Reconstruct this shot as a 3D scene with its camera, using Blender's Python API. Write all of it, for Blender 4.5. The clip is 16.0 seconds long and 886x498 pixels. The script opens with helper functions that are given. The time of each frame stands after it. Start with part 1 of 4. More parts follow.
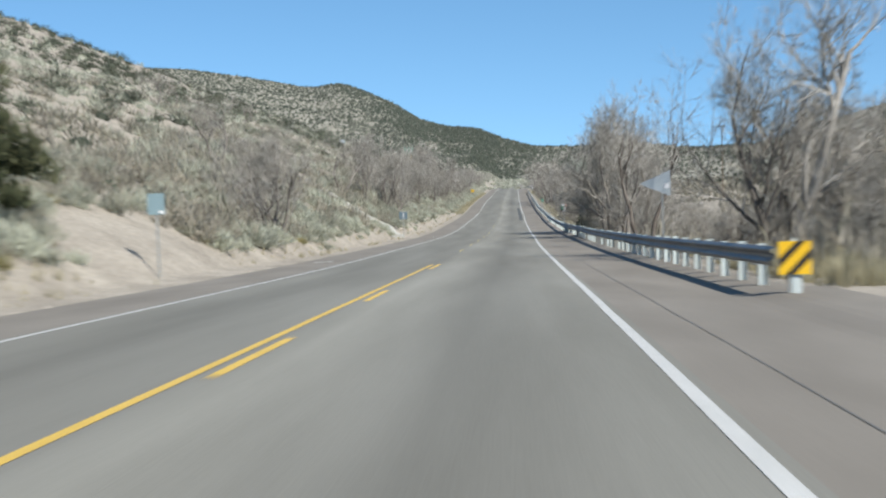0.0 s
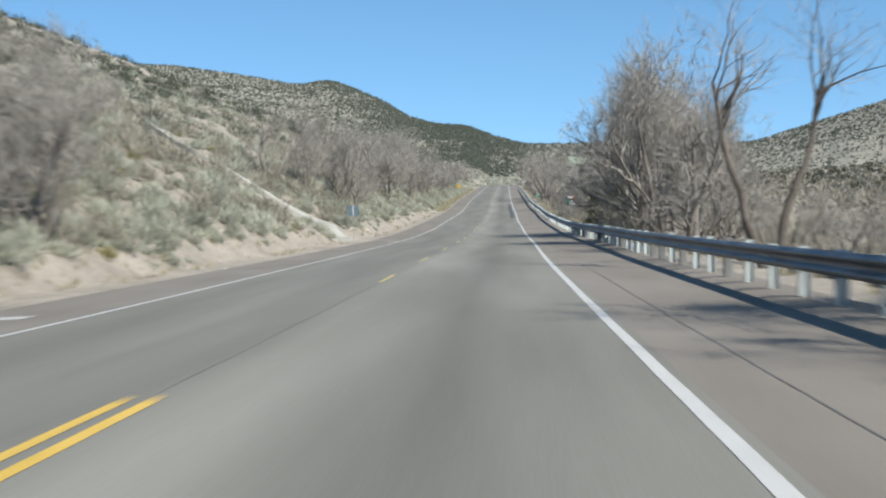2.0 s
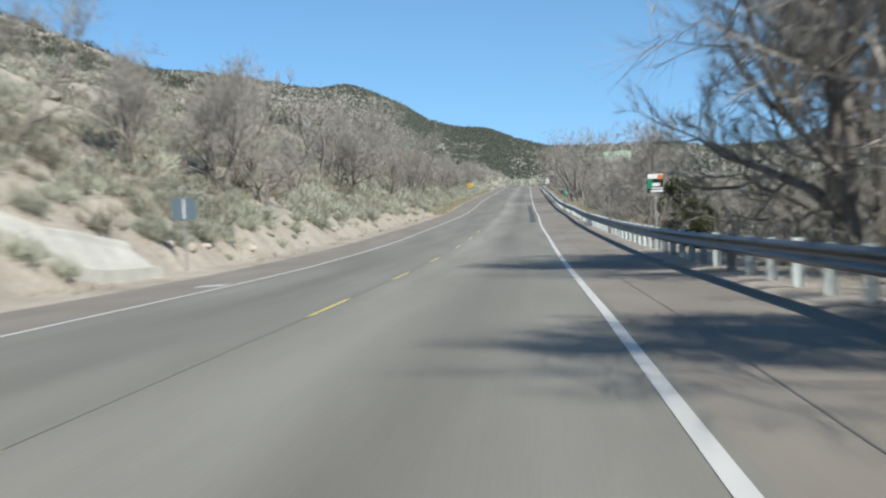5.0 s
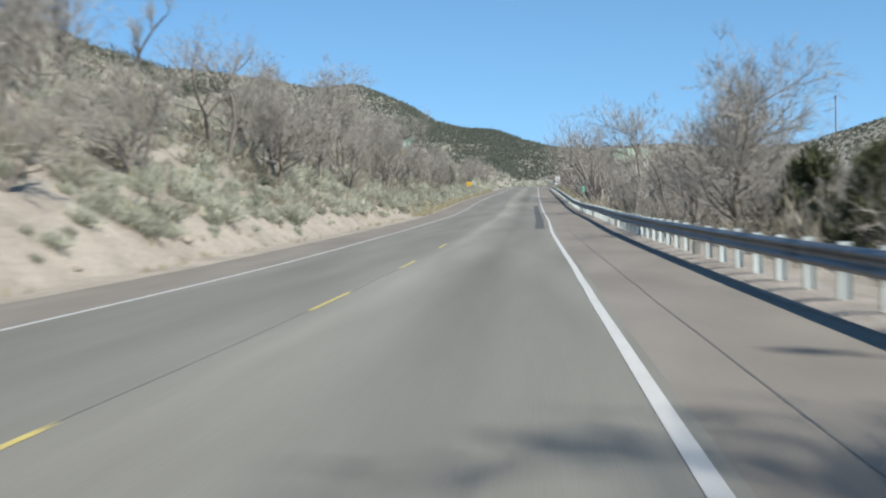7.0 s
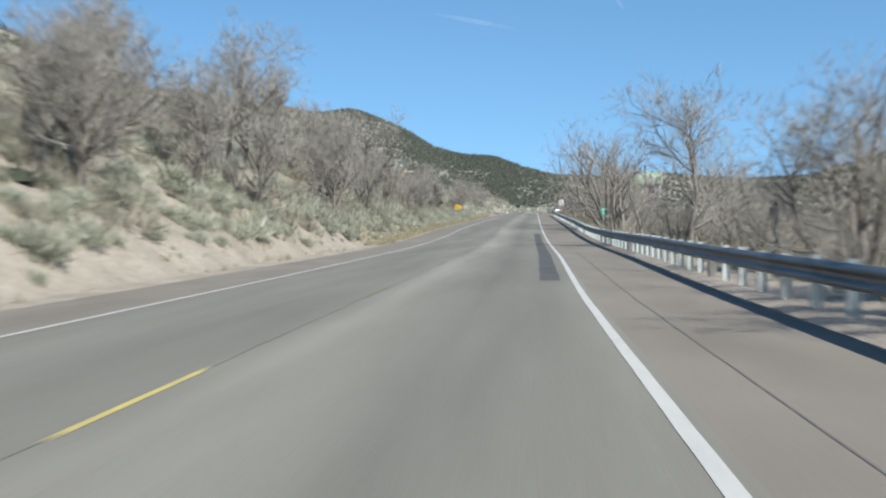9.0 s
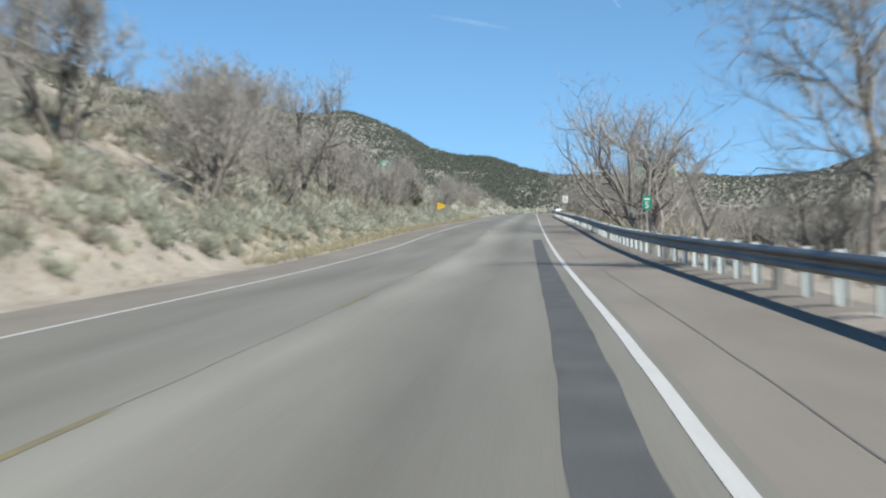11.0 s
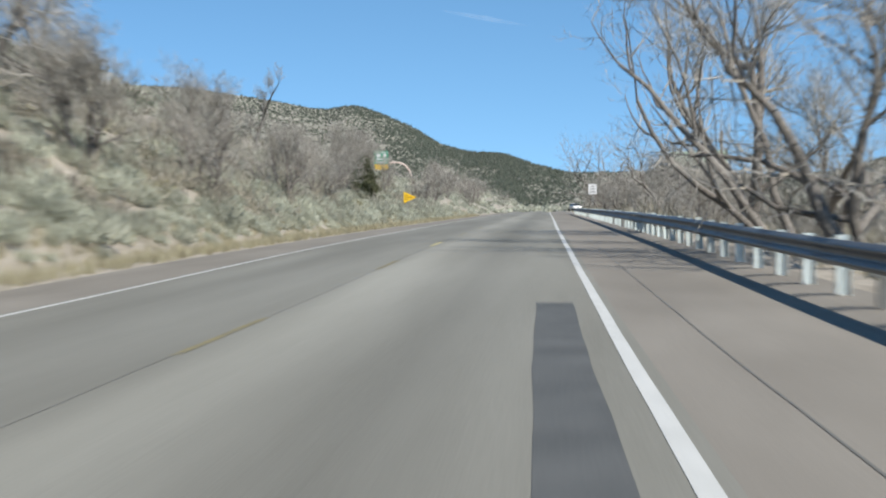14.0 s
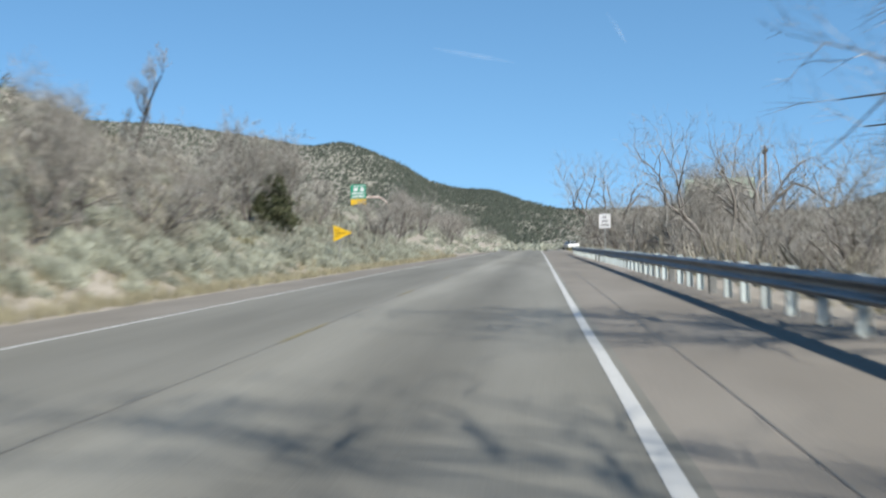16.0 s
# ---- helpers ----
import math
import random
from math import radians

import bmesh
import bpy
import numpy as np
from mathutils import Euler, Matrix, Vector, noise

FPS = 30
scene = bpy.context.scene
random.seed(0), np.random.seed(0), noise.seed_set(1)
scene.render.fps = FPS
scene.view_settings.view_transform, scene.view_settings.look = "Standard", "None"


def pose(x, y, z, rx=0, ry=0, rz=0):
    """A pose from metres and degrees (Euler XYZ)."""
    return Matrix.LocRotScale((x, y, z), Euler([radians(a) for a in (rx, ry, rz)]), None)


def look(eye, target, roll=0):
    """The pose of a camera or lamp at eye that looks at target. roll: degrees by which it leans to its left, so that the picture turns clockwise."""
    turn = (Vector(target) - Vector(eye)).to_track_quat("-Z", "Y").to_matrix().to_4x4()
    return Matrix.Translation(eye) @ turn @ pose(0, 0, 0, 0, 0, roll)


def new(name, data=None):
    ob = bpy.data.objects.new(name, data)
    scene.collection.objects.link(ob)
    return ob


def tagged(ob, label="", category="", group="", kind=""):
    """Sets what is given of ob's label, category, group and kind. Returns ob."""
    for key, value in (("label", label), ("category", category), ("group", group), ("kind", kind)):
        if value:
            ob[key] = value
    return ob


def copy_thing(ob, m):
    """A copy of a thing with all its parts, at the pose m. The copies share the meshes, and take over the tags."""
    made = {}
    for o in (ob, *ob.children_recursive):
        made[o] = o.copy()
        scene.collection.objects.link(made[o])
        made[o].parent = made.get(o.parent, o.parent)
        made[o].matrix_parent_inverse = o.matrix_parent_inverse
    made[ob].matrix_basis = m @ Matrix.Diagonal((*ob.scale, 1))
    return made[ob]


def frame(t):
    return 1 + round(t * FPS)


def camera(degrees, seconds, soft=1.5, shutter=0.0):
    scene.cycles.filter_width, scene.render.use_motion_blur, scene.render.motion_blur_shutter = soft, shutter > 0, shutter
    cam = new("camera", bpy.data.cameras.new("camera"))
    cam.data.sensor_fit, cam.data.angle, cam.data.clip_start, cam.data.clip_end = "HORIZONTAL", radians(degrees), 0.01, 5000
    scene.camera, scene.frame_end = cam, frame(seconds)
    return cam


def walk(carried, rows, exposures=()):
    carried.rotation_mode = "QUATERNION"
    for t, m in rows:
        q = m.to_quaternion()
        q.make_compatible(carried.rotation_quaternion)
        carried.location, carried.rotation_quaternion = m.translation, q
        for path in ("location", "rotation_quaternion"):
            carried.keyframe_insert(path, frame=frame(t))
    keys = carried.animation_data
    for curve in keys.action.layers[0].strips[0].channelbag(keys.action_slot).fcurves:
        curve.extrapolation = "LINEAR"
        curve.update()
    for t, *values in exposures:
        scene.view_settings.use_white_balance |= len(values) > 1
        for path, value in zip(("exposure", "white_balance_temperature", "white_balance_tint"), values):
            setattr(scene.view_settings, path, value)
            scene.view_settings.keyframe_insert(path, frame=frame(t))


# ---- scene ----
# camera and its drive along the road
cam = camera(40.26, 16.0, 2.1, 1.0)
PATH = [
    (0.0, pose(2.470, -15.311, 0.871, 86.328, 2.027, 3.507)),
    (0.5, pose(2.435, -8.293, 0.539, 85.976, 2.100, 3.620)),
    (1.0, pose(2.372, -1.279, 0.211, 85.919, 1.595, 3.777)),
    (1.5, pose(2.431, 5.818, -0.138, 86.165, 2.140, 3.350)),
    (2.0, pose(2.451, 12.903, -0.440, 86.268, 1.873, 3.074)),
    (2.5, pose(2.568, 19.969, -0.762, 85.681, 1.676, 3.202)),
    (3.0, pose(2.638, 27.022, -1.074, 86.165, 2.439, 3.467)),
    (3.5, pose(2.697, 34.083, -1.365, 85.966, 2.027, 3.656)),
    (4.0, pose(2.671, 41.180, -1.664, 86.489, 2.256, 3.779)),
    (6.5, pose(2.749, 77.593, -3.067, 86.582, 2.191, 4.501)),
    (7.0, pose(2.755, 84.890, -3.315, 86.704, 2.011, 4.513)),
    (7.5, pose(2.679, 92.169, -3.560, 87.273, 1.715, 4.551)),
    (8.0, pose(2.626, 99.413, -3.779, 87.506, 1.424, 4.623)),
    (8.5, pose(2.538, 106.610, -3.948, 88.064, 1.343, 4.613)),
    (9.0, pose(2.493, 113.809, -4.083, 87.989, 1.120, 4.464)),
    (9.5, pose(2.393, 121.034, -4.232, 88.279, 1.791, 4.497)),
    (10.0, pose(2.303, 128.285, -4.355, 88.053, 1.674, 4.338)),
    (12.5, pose(2.590, 167.274, -4.894, 88.206, 1.873, 4.496)),
    (13.0, pose(2.513, 174.856, -4.990, 87.821, 1.405, 4.851)),
    (13.5, pose(2.432, 182.402, -5.028, 87.984, 1.273, 5.133)),
    (14.0, pose(2.376, 189.887, -5.080, 88.039, 1.353, 5.007)),
    (14.5, pose(2.320, 197.321, -5.117, 88.298, 1.632, 4.829)),
    (15.0, pose(2.281, 204.757, -5.115, 88.920, 1.769, 4.918)),
    (15.5, pose(2.226, 212.181, -5.057, 88.953, 1.832, 5.087)),
    (16.0, pose(2.179, 219.594, -5.000, 89.812, 1.456, 4.567)),
]
walk(cam, PATH)

# ---- world, sun ----
SUN_EL, SUN_AZ = 45.0, 133.0   # degrees; azimuth clockwise from +y
world = bpy.data.worlds.new("world")
scene.world = world
world.use_nodes = True
wn, wl = world.node_tree.nodes, world.node_tree.links
sky = wn.new("ShaderNodeTexSky")
sky.sky_type, sky.sun_disc = "NISHITA", False
sky.sun_elevation, sky.sun_rotation = radians(SUN_EL), radians(SUN_AZ)
sky.altitude, sky.air_density, sky.dust_density, sky.ozone_density = 1500, 1.0, 0.0, 2.5
clear = wn.new("ShaderNodeHueSaturation")   # the deep dry blue of high desert air
clear.inputs["Saturation"].default_value, clear.inputs["Hue"].default_value = 1.13, 0.489
lift, unit, co = wn.new("ShaderNodeVectorMath"), wn.new("ShaderNodeVectorMath"), wn.new("ShaderNodeTexCoord")
lift.operation, unit.operation, lift.inputs[1].default_value = "ADD", "NORMALIZE", (0, 0, 0.16)   # no haze above the horizon
wl.new(co.outputs["Generated"], lift.inputs[0])
wl.new(lift.outputs[0], unit.inputs[0])
wl.new(unit.outputs[0], sky.inputs[0])
wl.new(sky.outputs[0], clear.inputs["Color"])
wl.new(clear.outputs[0], wn["Background"].inputs[0])
wn["Background"].inputs[1].default_value = 0.099
scene.view_settings.exposure = 0.88
sun = new("sun", bpy.data.lights.new("sun", "SUN"))
sun.data.energy, sun.data.angle, sun.data.color = 4.0, radians(0.55), (1.0, 0.95, 0.87)
to_sun = Vector((math.sin(radians(SUN_AZ)) * math.cos(radians(SUN_EL)), math.cos(radians(SUN_AZ)) * math.cos(radians(SUN_EL)), math.sin(radians(SUN_EL))))
sun.matrix_world = look(to_sun * 50, (0, 0, 0))


# ---- materials ----
def material(name, dark, light, scale=3.0, rough=0.9, bump=0.2, metal=0.0, stretch=(1, 1, 1), fine=40.0, spread=0.5, tint=0.0, depth=0.02, spec=0.3):
    """Two-scale noise between two colours, with fine relief; tint: lightness varied from object to object."""
    m = bpy.data.materials.new(name)
    m.use_nodes = True
    n, l = m.node_tree.nodes, m.node_tree.links
    b = n["Principled BSDF"]
    b.inputs["Roughness"].default_value, b.inputs["Metallic"].default_value = rough, metal
    b.inputs["Specular IOR Level"].default_value = spec
    co, mp = n.new("ShaderNodeTexCoord"), n.new("ShaderNodeMapping")
    mp.inputs["Scale"].default_value = stretch
    l.new(co.outputs["Object"], mp.inputs[0])
    big, small = n.new("ShaderNodeTexNoise"), n.new("ShaderNodeTexNoise")
    for t, s, d in ((big, scale, 4), (small, fine, 3)):
        t.inputs["Scale"].default_value, t.inputs["Detail"].default_value = s, d
        l.new(mp.outputs[0], t.inputs["Vector"])
    mix = n.new("ShaderNodeMath")
    mix.operation, mix.inputs[1].default_value = "MULTIPLY_ADD", spread
    l.new(small.outputs[0], mix.inputs[0])
    rest = n.new("ShaderNodeMath")
    rest.operation, rest.inputs[1].default_value = "MULTIPLY", 1 - spread
    l.new(big.outputs[0], rest.inputs[0])
    l.new(rest.outputs[0], mix.inputs[2])
    ramp = n.new("ShaderNodeValToRGB")
    ramp.color_ramp.elements[0].position, ramp.color_ramp.elements[0].color = 0.34, (*dark, 1)
    ramp.color_ramp.elements[1].position, ramp.color_ramp.elements[1].color = 0.66, (*light, 1)
    l.new(mix.outputs[0], ramp.inputs[0])
    out = ramp.outputs[0]
    if tint:
        info, hsv, mr = n.new("ShaderNodeObjectInfo"), n.new("ShaderNodeHueSaturation"), n.new("ShaderNodeMapRange")
        mr.inputs[3].default_value, mr.inputs[4].default_value = 1 - tint, 1 + tint
        l.new(info.outputs["Random"], mr.inputs[0])
        l.new(mr.outputs[0], hsv.inputs["Value"])
        l.new(out, hsv.inputs["Color"])
        out = hsv.outputs[0]
    l.new(out, b.inputs["Base Color"])
    if bump:
        bp = n.new("ShaderNodeBump")
        bp.inputs["Strength"].default_value, bp.inputs["Distance"].default_value = bump, depth
        l.new(mix.outputs[0], bp.inputs["Height"])
        l.new(bp.outputs[0], b.inputs["Normal"])
    return m


def island_material(name, colours, rough=0.95, through_light=0.0):
    """Each loose piece of the mesh takes its own colour from a ramp."""
    m = bpy.data.materials.new(name)
    m.use_nodes = True
    n, l = m.node_tree.nodes, m.node_tree.links
    b = n["Principled BSDF"]
    b.inputs["Roughness"].default_value, b.inputs["Specular IOR Level"].default_value = rough, 0.15
    geo, ramp = n.new("ShaderNodeNewGeometry"), n.new("ShaderNodeValToRGB")
    while len(ramp.color_ramp.elements) < len(colours):
        ramp.color_ramp.elements.new(0.5)
    for i, (e, c) in enumerate(zip(ramp.color_ramp.elements, colours)):
        e.position, e.color = i / (len(colours) - 1), (*c, 1)
    l.new(geo.outputs["Random Per Island"], ramp.inputs[0])
    at, one, hsv = n.new("ShaderNodeAttribute"), n.new("ShaderNodeMath"), n.new("ShaderNodeHueSaturation")
    at.attribute_name, one.inputs[1].default_value = "shade", 1.0   # lightness of the plant that the piece belongs to
    l.new(at.outputs["Fac"], one.inputs[0])
    l.new(one.outputs[0], hsv.inputs["Value"])
    l.new(ramp.outputs[0], hsv.inputs["Color"])
    l.new(hsv.outputs[0], b.inputs["Base Color"])
    if through_light:
        tr, mx = n.new("ShaderNodeBsdfTranslucent"), n.new("ShaderNodeMixShader")
        l.new(hsv.outputs[0], tr.inputs["Color"])
        mx.inputs[0].default_value = through_light
        l.new(b.outputs[0], mx.inputs[1])
        l.new(tr.outputs[0], mx.inputs[2])
        l.new(mx.outputs[0], n["Material Output"].inputs["Surface"])
    return m


ASPHALT = material("asphalt", (0.132, 0.128, 0.108), (0.200, 0.196, 0.170), 0.6, 0.88, 0.35, stretch=(1.3, 0.10, 1), fine=60, spread=0.3, depth=0.004)


def wear_across(m):
    """Polished wheel paths and the darker oil band, by the distance from the centre line."""
    n, l = m.node_tree.nodes, m.node_tree.links
    at, mr, ramp, mul = n.new("ShaderNodeAttribute"), n.new("ShaderNodeMapRange"), n.new("ShaderNodeValToRGB"), n.new("ShaderNodeMix")
    at.attribute_name = "across"
    mr.inputs[1].default_value, mr.inputs[2].default_value = -4, 4
    l.new(at.outputs["Fac"], mr.inputs[0])
    l.new(mr.outputs[0], ramp.inputs[0])
    e = ramp.color_ramp.elements
    stops = ((-4, 0.95), (-2.9, 0.93), (-1.9, 0.86), (-1.0, 0.92), (-0.1, 0.97), (0.40, 1.24), (1.05, 1.08), (1.9, 0.80), (2.6, 0.92), (3.3, 1.02), (4, 1.0))
    while len(e) < len(stops):
        e.new(0.5)
    for k, (u, g) in zip(e, stops):
        k.position, k.color = (u + 4) / 8, (g * 0.8, g * 0.8, g * 0.8, 1)
    mul.data_type, mul.blend_type = "RGBA", "MULTIPLY"
    mul.inputs["Factor"].default_value = 1
    b = n["Principled BSDF"]
    old = b.inputs["Base Color"].links[0].from_socket
    l.new(old, mul.inputs[6])
    l.new(ramp.outputs[0], mul.inputs[7])
    bright = n.new("ShaderNodeMix")
    bright.data_type, bright.blend_type = "RGBA", "MULTIPLY"
    bright.inputs["Factor"].default_value = 1
    bright.inputs[7].default_value = (1.25, 1.25, 1.25, 1)
    l.new(mul.outputs[2], bright.inputs[6])
    l.new(bright.outputs[2], b.inputs["Base Color"])


wear_across(ASPHALT)
SHOULDER = material("shoulder_asphalt", (0.142, 0.128, 0.107), (0.202, 0.185, 0.158), 0.7, 0.9, 0.4, stretch=(1, 0.3, 1), fine=60, spread=0.4, depth=0.005)
PATCH = material("patch_asphalt", (0.046, 0.049, 0.049), (0.098, 0.100, 0.098), 1.6, 0.88, 0.25, stretch=(1, 1, 1), fine=50, spread=0.5, depth=0.004)
SEALANT = material("crack_sealant", (0.092, 0.088, 0.076), (0.145, 0.139, 0.121), 2.0, 0.6, 0.1)
WHITE_LINE = material("white_road_paint", (0.33, 0.33, 0.31), (0.52, 0.52, 0.495), 5.0, 0.6, 0.2, fine=70, spread=0.6, depth=0.003)
WORN_YELLOW = material("worn_yellow_paint", (0.105, 0.101, 0.084), (0.215, 0.18, 0.08), 4.0, 0.8, 0.2, fine=40, spread=0.5, depth=0.003)
DASH_YELLOW = material("faded_yellow_paint", (0.30, 0.27, 0.13), (0.54, 0.44, 0.12), 2.0, 0.7, 0.2, fine=30, spread=0.5, depth=0.003)
YELLOW_LINE = material("yellow_road_paint", (0.42, 0.28, 0.05), (0.62, 0.42, 0.09), 3.0, 0.6, 0.2, fine=60, spread=0.6, depth=0.003)
SOIL = material("sandy_soil", (0.185, 0.163, 0.132), (0.345, 0.312, 0.258), 0.5, 0.95, 0.6, fine=6, spread=0.5, depth=0.08)
STEEL = material("galvanised_rail", (0.065, 0.073, 0.083), (0.165, 0.18, 0.195), 1.5, 0.48, 0.15, metal=0.35, stretch=(1, 0.3, 1), fine=25, depth=0.004, spec=0.5)
POST_STEEL = material("galvanised_post", (0.38, 0.43, 0.425), (0.55, 0.60, 0.59), 4.0, 0.6, 0.1, metal=0.1, fine=40, tint=0.12, depth=0.003)
# wood grey; also the dark rail posts, tree shade put into their colour
WOOD_AND_SHADED_POST = material("wood_and_shaded_post", (0.11, 0.115, 0.11), (0.21, 0.215, 0.205), 5.0, 0.9, 0.4, stretch=(1, 1, 0.2), fine=40)
BARK = material("grey_bark", (0.075, 0.066, 0.057), (0.25, 0.228, 0.20), 3.0, 0.95, 0.6, stretch=(1, 1, 0.3), fine=30, tint=0.2)
DARK_BARK = material("dark_bark", (0.045, 0.037, 0.030), (0.14, 0.122, 0.104), 3.0, 0.95, 0.6, stretch=(1, 1, 0.3), fine=30, tint=0.15)
PALE_BARK = material("pale_bark", (0.17, 0.155, 0.135), (0.44, 0.42, 0.38), 2.0, 0.9, 0.6, stretch=(1, 1, 0.3), fine=24, tint=0.1)
TWIG = island_material("twigs", ((0.12, 0.111, 0.096), (0.235, 0.221, 0.196), (0.345, 0.330, 0.298), (0.285, 0.262, 0.220), (0.43, 0.415, 0.378)))
SAGE = island_material("sage_leaves", ((0.325, 0.335, 0.26), (0.37, 0.38, 0.30), (0.40, 0.412, 0.33), (0.43, 0.44, 0.355), (0.41, 0.41, 0.335)), through_light=0.25)
BRUSH = island_material("brush_twigs", ((0.175, 0.155, 0.122), (0.285, 0.262, 0.21), (0.37, 0.344, 0.285), (0.265, 0.252, 0.178)), through_light=0.3)
GOLD = island_material("rabbitbrush", ((0.22, 0.19, 0.09), (0.30, 0.27, 0.13), (0.26, 0.25, 0.15), (0.36, 0.31, 0.16)), through_light=0.3)
DRY_GRASS = island_material("dry_grass", ((0.31, 0.275, 0.175), (0.41, 0.37, 0.245), (0.29, 0.27, 0.18), (0.47, 0.43, 0.305)), through_light=0.3)
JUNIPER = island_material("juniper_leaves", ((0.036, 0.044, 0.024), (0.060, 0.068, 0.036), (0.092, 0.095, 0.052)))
# both paler and bluer than JUNIPER: distance haze mixed into the leaf colours
HAZY_JUNIPER = island_material("hazy_juniper_leaves", ((0.040, 0.048, 0.036), (0.068, 0.076, 0.055), (0.10, 0.106, 0.078)))
HAZY_RIDGE_JUNIPER = island_material("hazy_ridge_juniper_leaves", ((0.050, 0.061, 0.050), (0.070, 0.081, 0.064), (0.094, 0.104, 0.081)))
RIDGE_SOIL = material("ridge_soil", (0.11, 0.108, 0.084), (0.30, 0.283, 0.232), 0.05, 0.95, 0.5, fine=0.3, spread=0.5, depth=0.5)
ROCK = material("pale_rock", (0.24, 0.21, 0.175), (0.42, 0.38, 0.32), 2.0, 0.9, 0.6, fine=14, tint=0.15, depth=0.03)
CONCRETE = material("pale_concrete", (0.27, 0.268, 0.235), (0.41, 0.405, 0.365), 1.2, 0.9, 0.4, fine=18, depth=0.02)
SIGN_BACK = material("aluminium_sign_back", (0.30, 0.34, 0.36), (0.38, 0.42, 0.44), 2.0, 0.5, 0.05, metal=0.4, fine=20)
SIGN_POST = material("sign_post_steel", (0.22, 0.23, 0.22), (0.36, 0.37, 0.36), 4.0, 0.6, 0.1, metal=0.4, fine=30)
SIGN_YELLOW = material("sign_yellow", (0.62, 0.37, 0.012), (0.72, 0.45, 0.02), 2.0, 0.5, 0.0)
SIGN_WHITE = material("sign_white", (0.58, 0.58, 0.58), (0.70, 0.70, 0.70), 2.0, 0.5, 0.0)
SIGN_GREEN = material("sign_green", (0.006, 0.20, 0.115), (0.010, 0.25, 0.145), 2.0, 0.5, 0.0)
SIGN_BLUE = material("sign_blue", (0.09, 0.125, 0.15), (0.11, 0.155, 0.18), 2.0, 0.5, 0.0)
SIGN_BLACK = material("sign_black", (0.012, 0.012, 0.012), (0.022, 0.022, 0.022), 2.0, 0.5, 0.0)
LETTER_GREY = material("faded_black_letters", (0.10, 0.10, 0.10), (0.16, 0.16, 0.16), 2.0, 0.5, 0.0)
SIGN_ORANGE = material("sign_orange", (0.55, 0.16, 0.04), (0.62, 0.20, 0.06), 2.0, 0.5, 0.0)
SIGN_PALE_BLUE = material("faded_blue_panel", (0.16, 0.235, 0.26), (0.20, 0.28, 0.30), 2.0, 0.5, 0.0)
RUST_PIPE = material("painted_pipe", (0.55, 0.40, 0.33), (0.68, 0.58, 0.52), 1.0, 0.6, 0.1, fine=8)
ROOF_GREEN = material("green_metal_roof", (0.24, 0.34, 0.24), (0.32, 0.42, 0.31), 0.6, 0.5, 0.05, fine=6)
WALL_PALE = material("pale_wall", (0.44, 0.43, 0.38), (0.54, 0.53, 0.48), 0.8, 0.85, 0.1, fine=8)
CAR_WHITE = material("white_car_paint", (0.62, 0.62, 0.62), (0.68, 0.68, 0.68), 1.0, 0.25, 0.0, spec=0.5)
GLASS_DARK = material("dark_glass", (0.015, 0.018, 0.02), (0.025, 0.028, 0.03), 1.0, 0.08, 0.0, spec=0.6)
TYRE = material("tyre_rubber", (0.015, 0.015, 0.015), (0.03, 0.03, 0.03), 8.0, 0.9, 0.1)


# ---- the lie of the land ----
PROFILE = [0.0, -1.03, -2.05, -2.96, -3.81, -4.62, -5.18, -5.56, -5.85, -6.12, -6.21, -6.1, -6.07, -6.08, -6.1, -6.13, -6.16, -6.2, -6.23, -6.27, -6.3]   # road crown heights every 22 m from y = -20


BEND = [-0.0, 0.0, -0.03, -0.11, -0.07, -0.12, -0.19, -0.35, -0.34, -0.48, -0.63, -0.78, -0.87, -0.9, -0.93, -0.96, -1.0, -1.03, -1.07, -1.1, -1.14]   # sideways run of the centre line at the same places


def spline(values, y):
    v = np.array(values)
    u = np.clip((y + 20) / 22.0, 0, len(v) - 1.0001)
    i = np.floor(u).astype(int)
    t = u - i
    g = lambda j: v[np.clip(j, 0, len(v) - 1)]
    p1, p2 = g(i), g(i + 1)
    p0, p3 = np.where(i == 0, 2 * p1 - p2, g(i - 1)), np.where(i >= len(v) - 2, 2 * p2 - p1, g(i + 2))
    return p1 + .5 * t * (p2 - p0 + t * (2 * p0 - 5 * p1 + 4 * p2 - p3 + t * (3 * (p1 - p2) + p3 - p0)))


def prof(y):
    """Height of the road's crown."""
    y = np.asarray(y, float)
    return spline(PROFILE, y) - 0.047 * np.minimum(y + 20, 0) - 0.0005 * np.maximum(y - 420, 0)


def bend(y):
    y = np.asarray(y, float)
    return spline(BEND, y) - 0.0016 * np.maximum(y - 420, 0)


def hash01(i, j, seed):
    h = np.sin(i * 127.1 + j * 311.7 + seed * 74.7) * 43758.5453
    return h - np.floor(h)


def lumps(x, y, size, seed, octaves=4):
    """Soft random lumps between -1 and 1."""
    total, amp, norm = 0.0, 1.0, 0.0
    x, y = np.asarray(x, float) / size, np.asarray(y, float) / size
    for k in range(octaves):
        i, j = np.floor(x), np.floor(y)
        u, v = x - i, y - j
        u, v = u * u * (3 - 2 * u), v * v * (3 - 2 * v)
        a = hash01(i, j, seed + k) * (1 - u) + hash01(i + 1, j, seed + k) * u
        b = hash01(i, j + 1, seed + k) * (1 - u) + hash01(i + 1, j + 1, seed + k) * u
        total, norm = total + amp * (2 * (a * (1 - v) + b * v) - 1), norm + amp
        x, y, amp = x * 2.03 + 7.3, y * 2.03 + 3.1, amp * 0.5
    return total / norm


def step(a, b, x):
    t = np.clip((x - a) / (b - a), 0, 1)
    return t * t * (3 - 2 * t)


CROSS = 0.0194
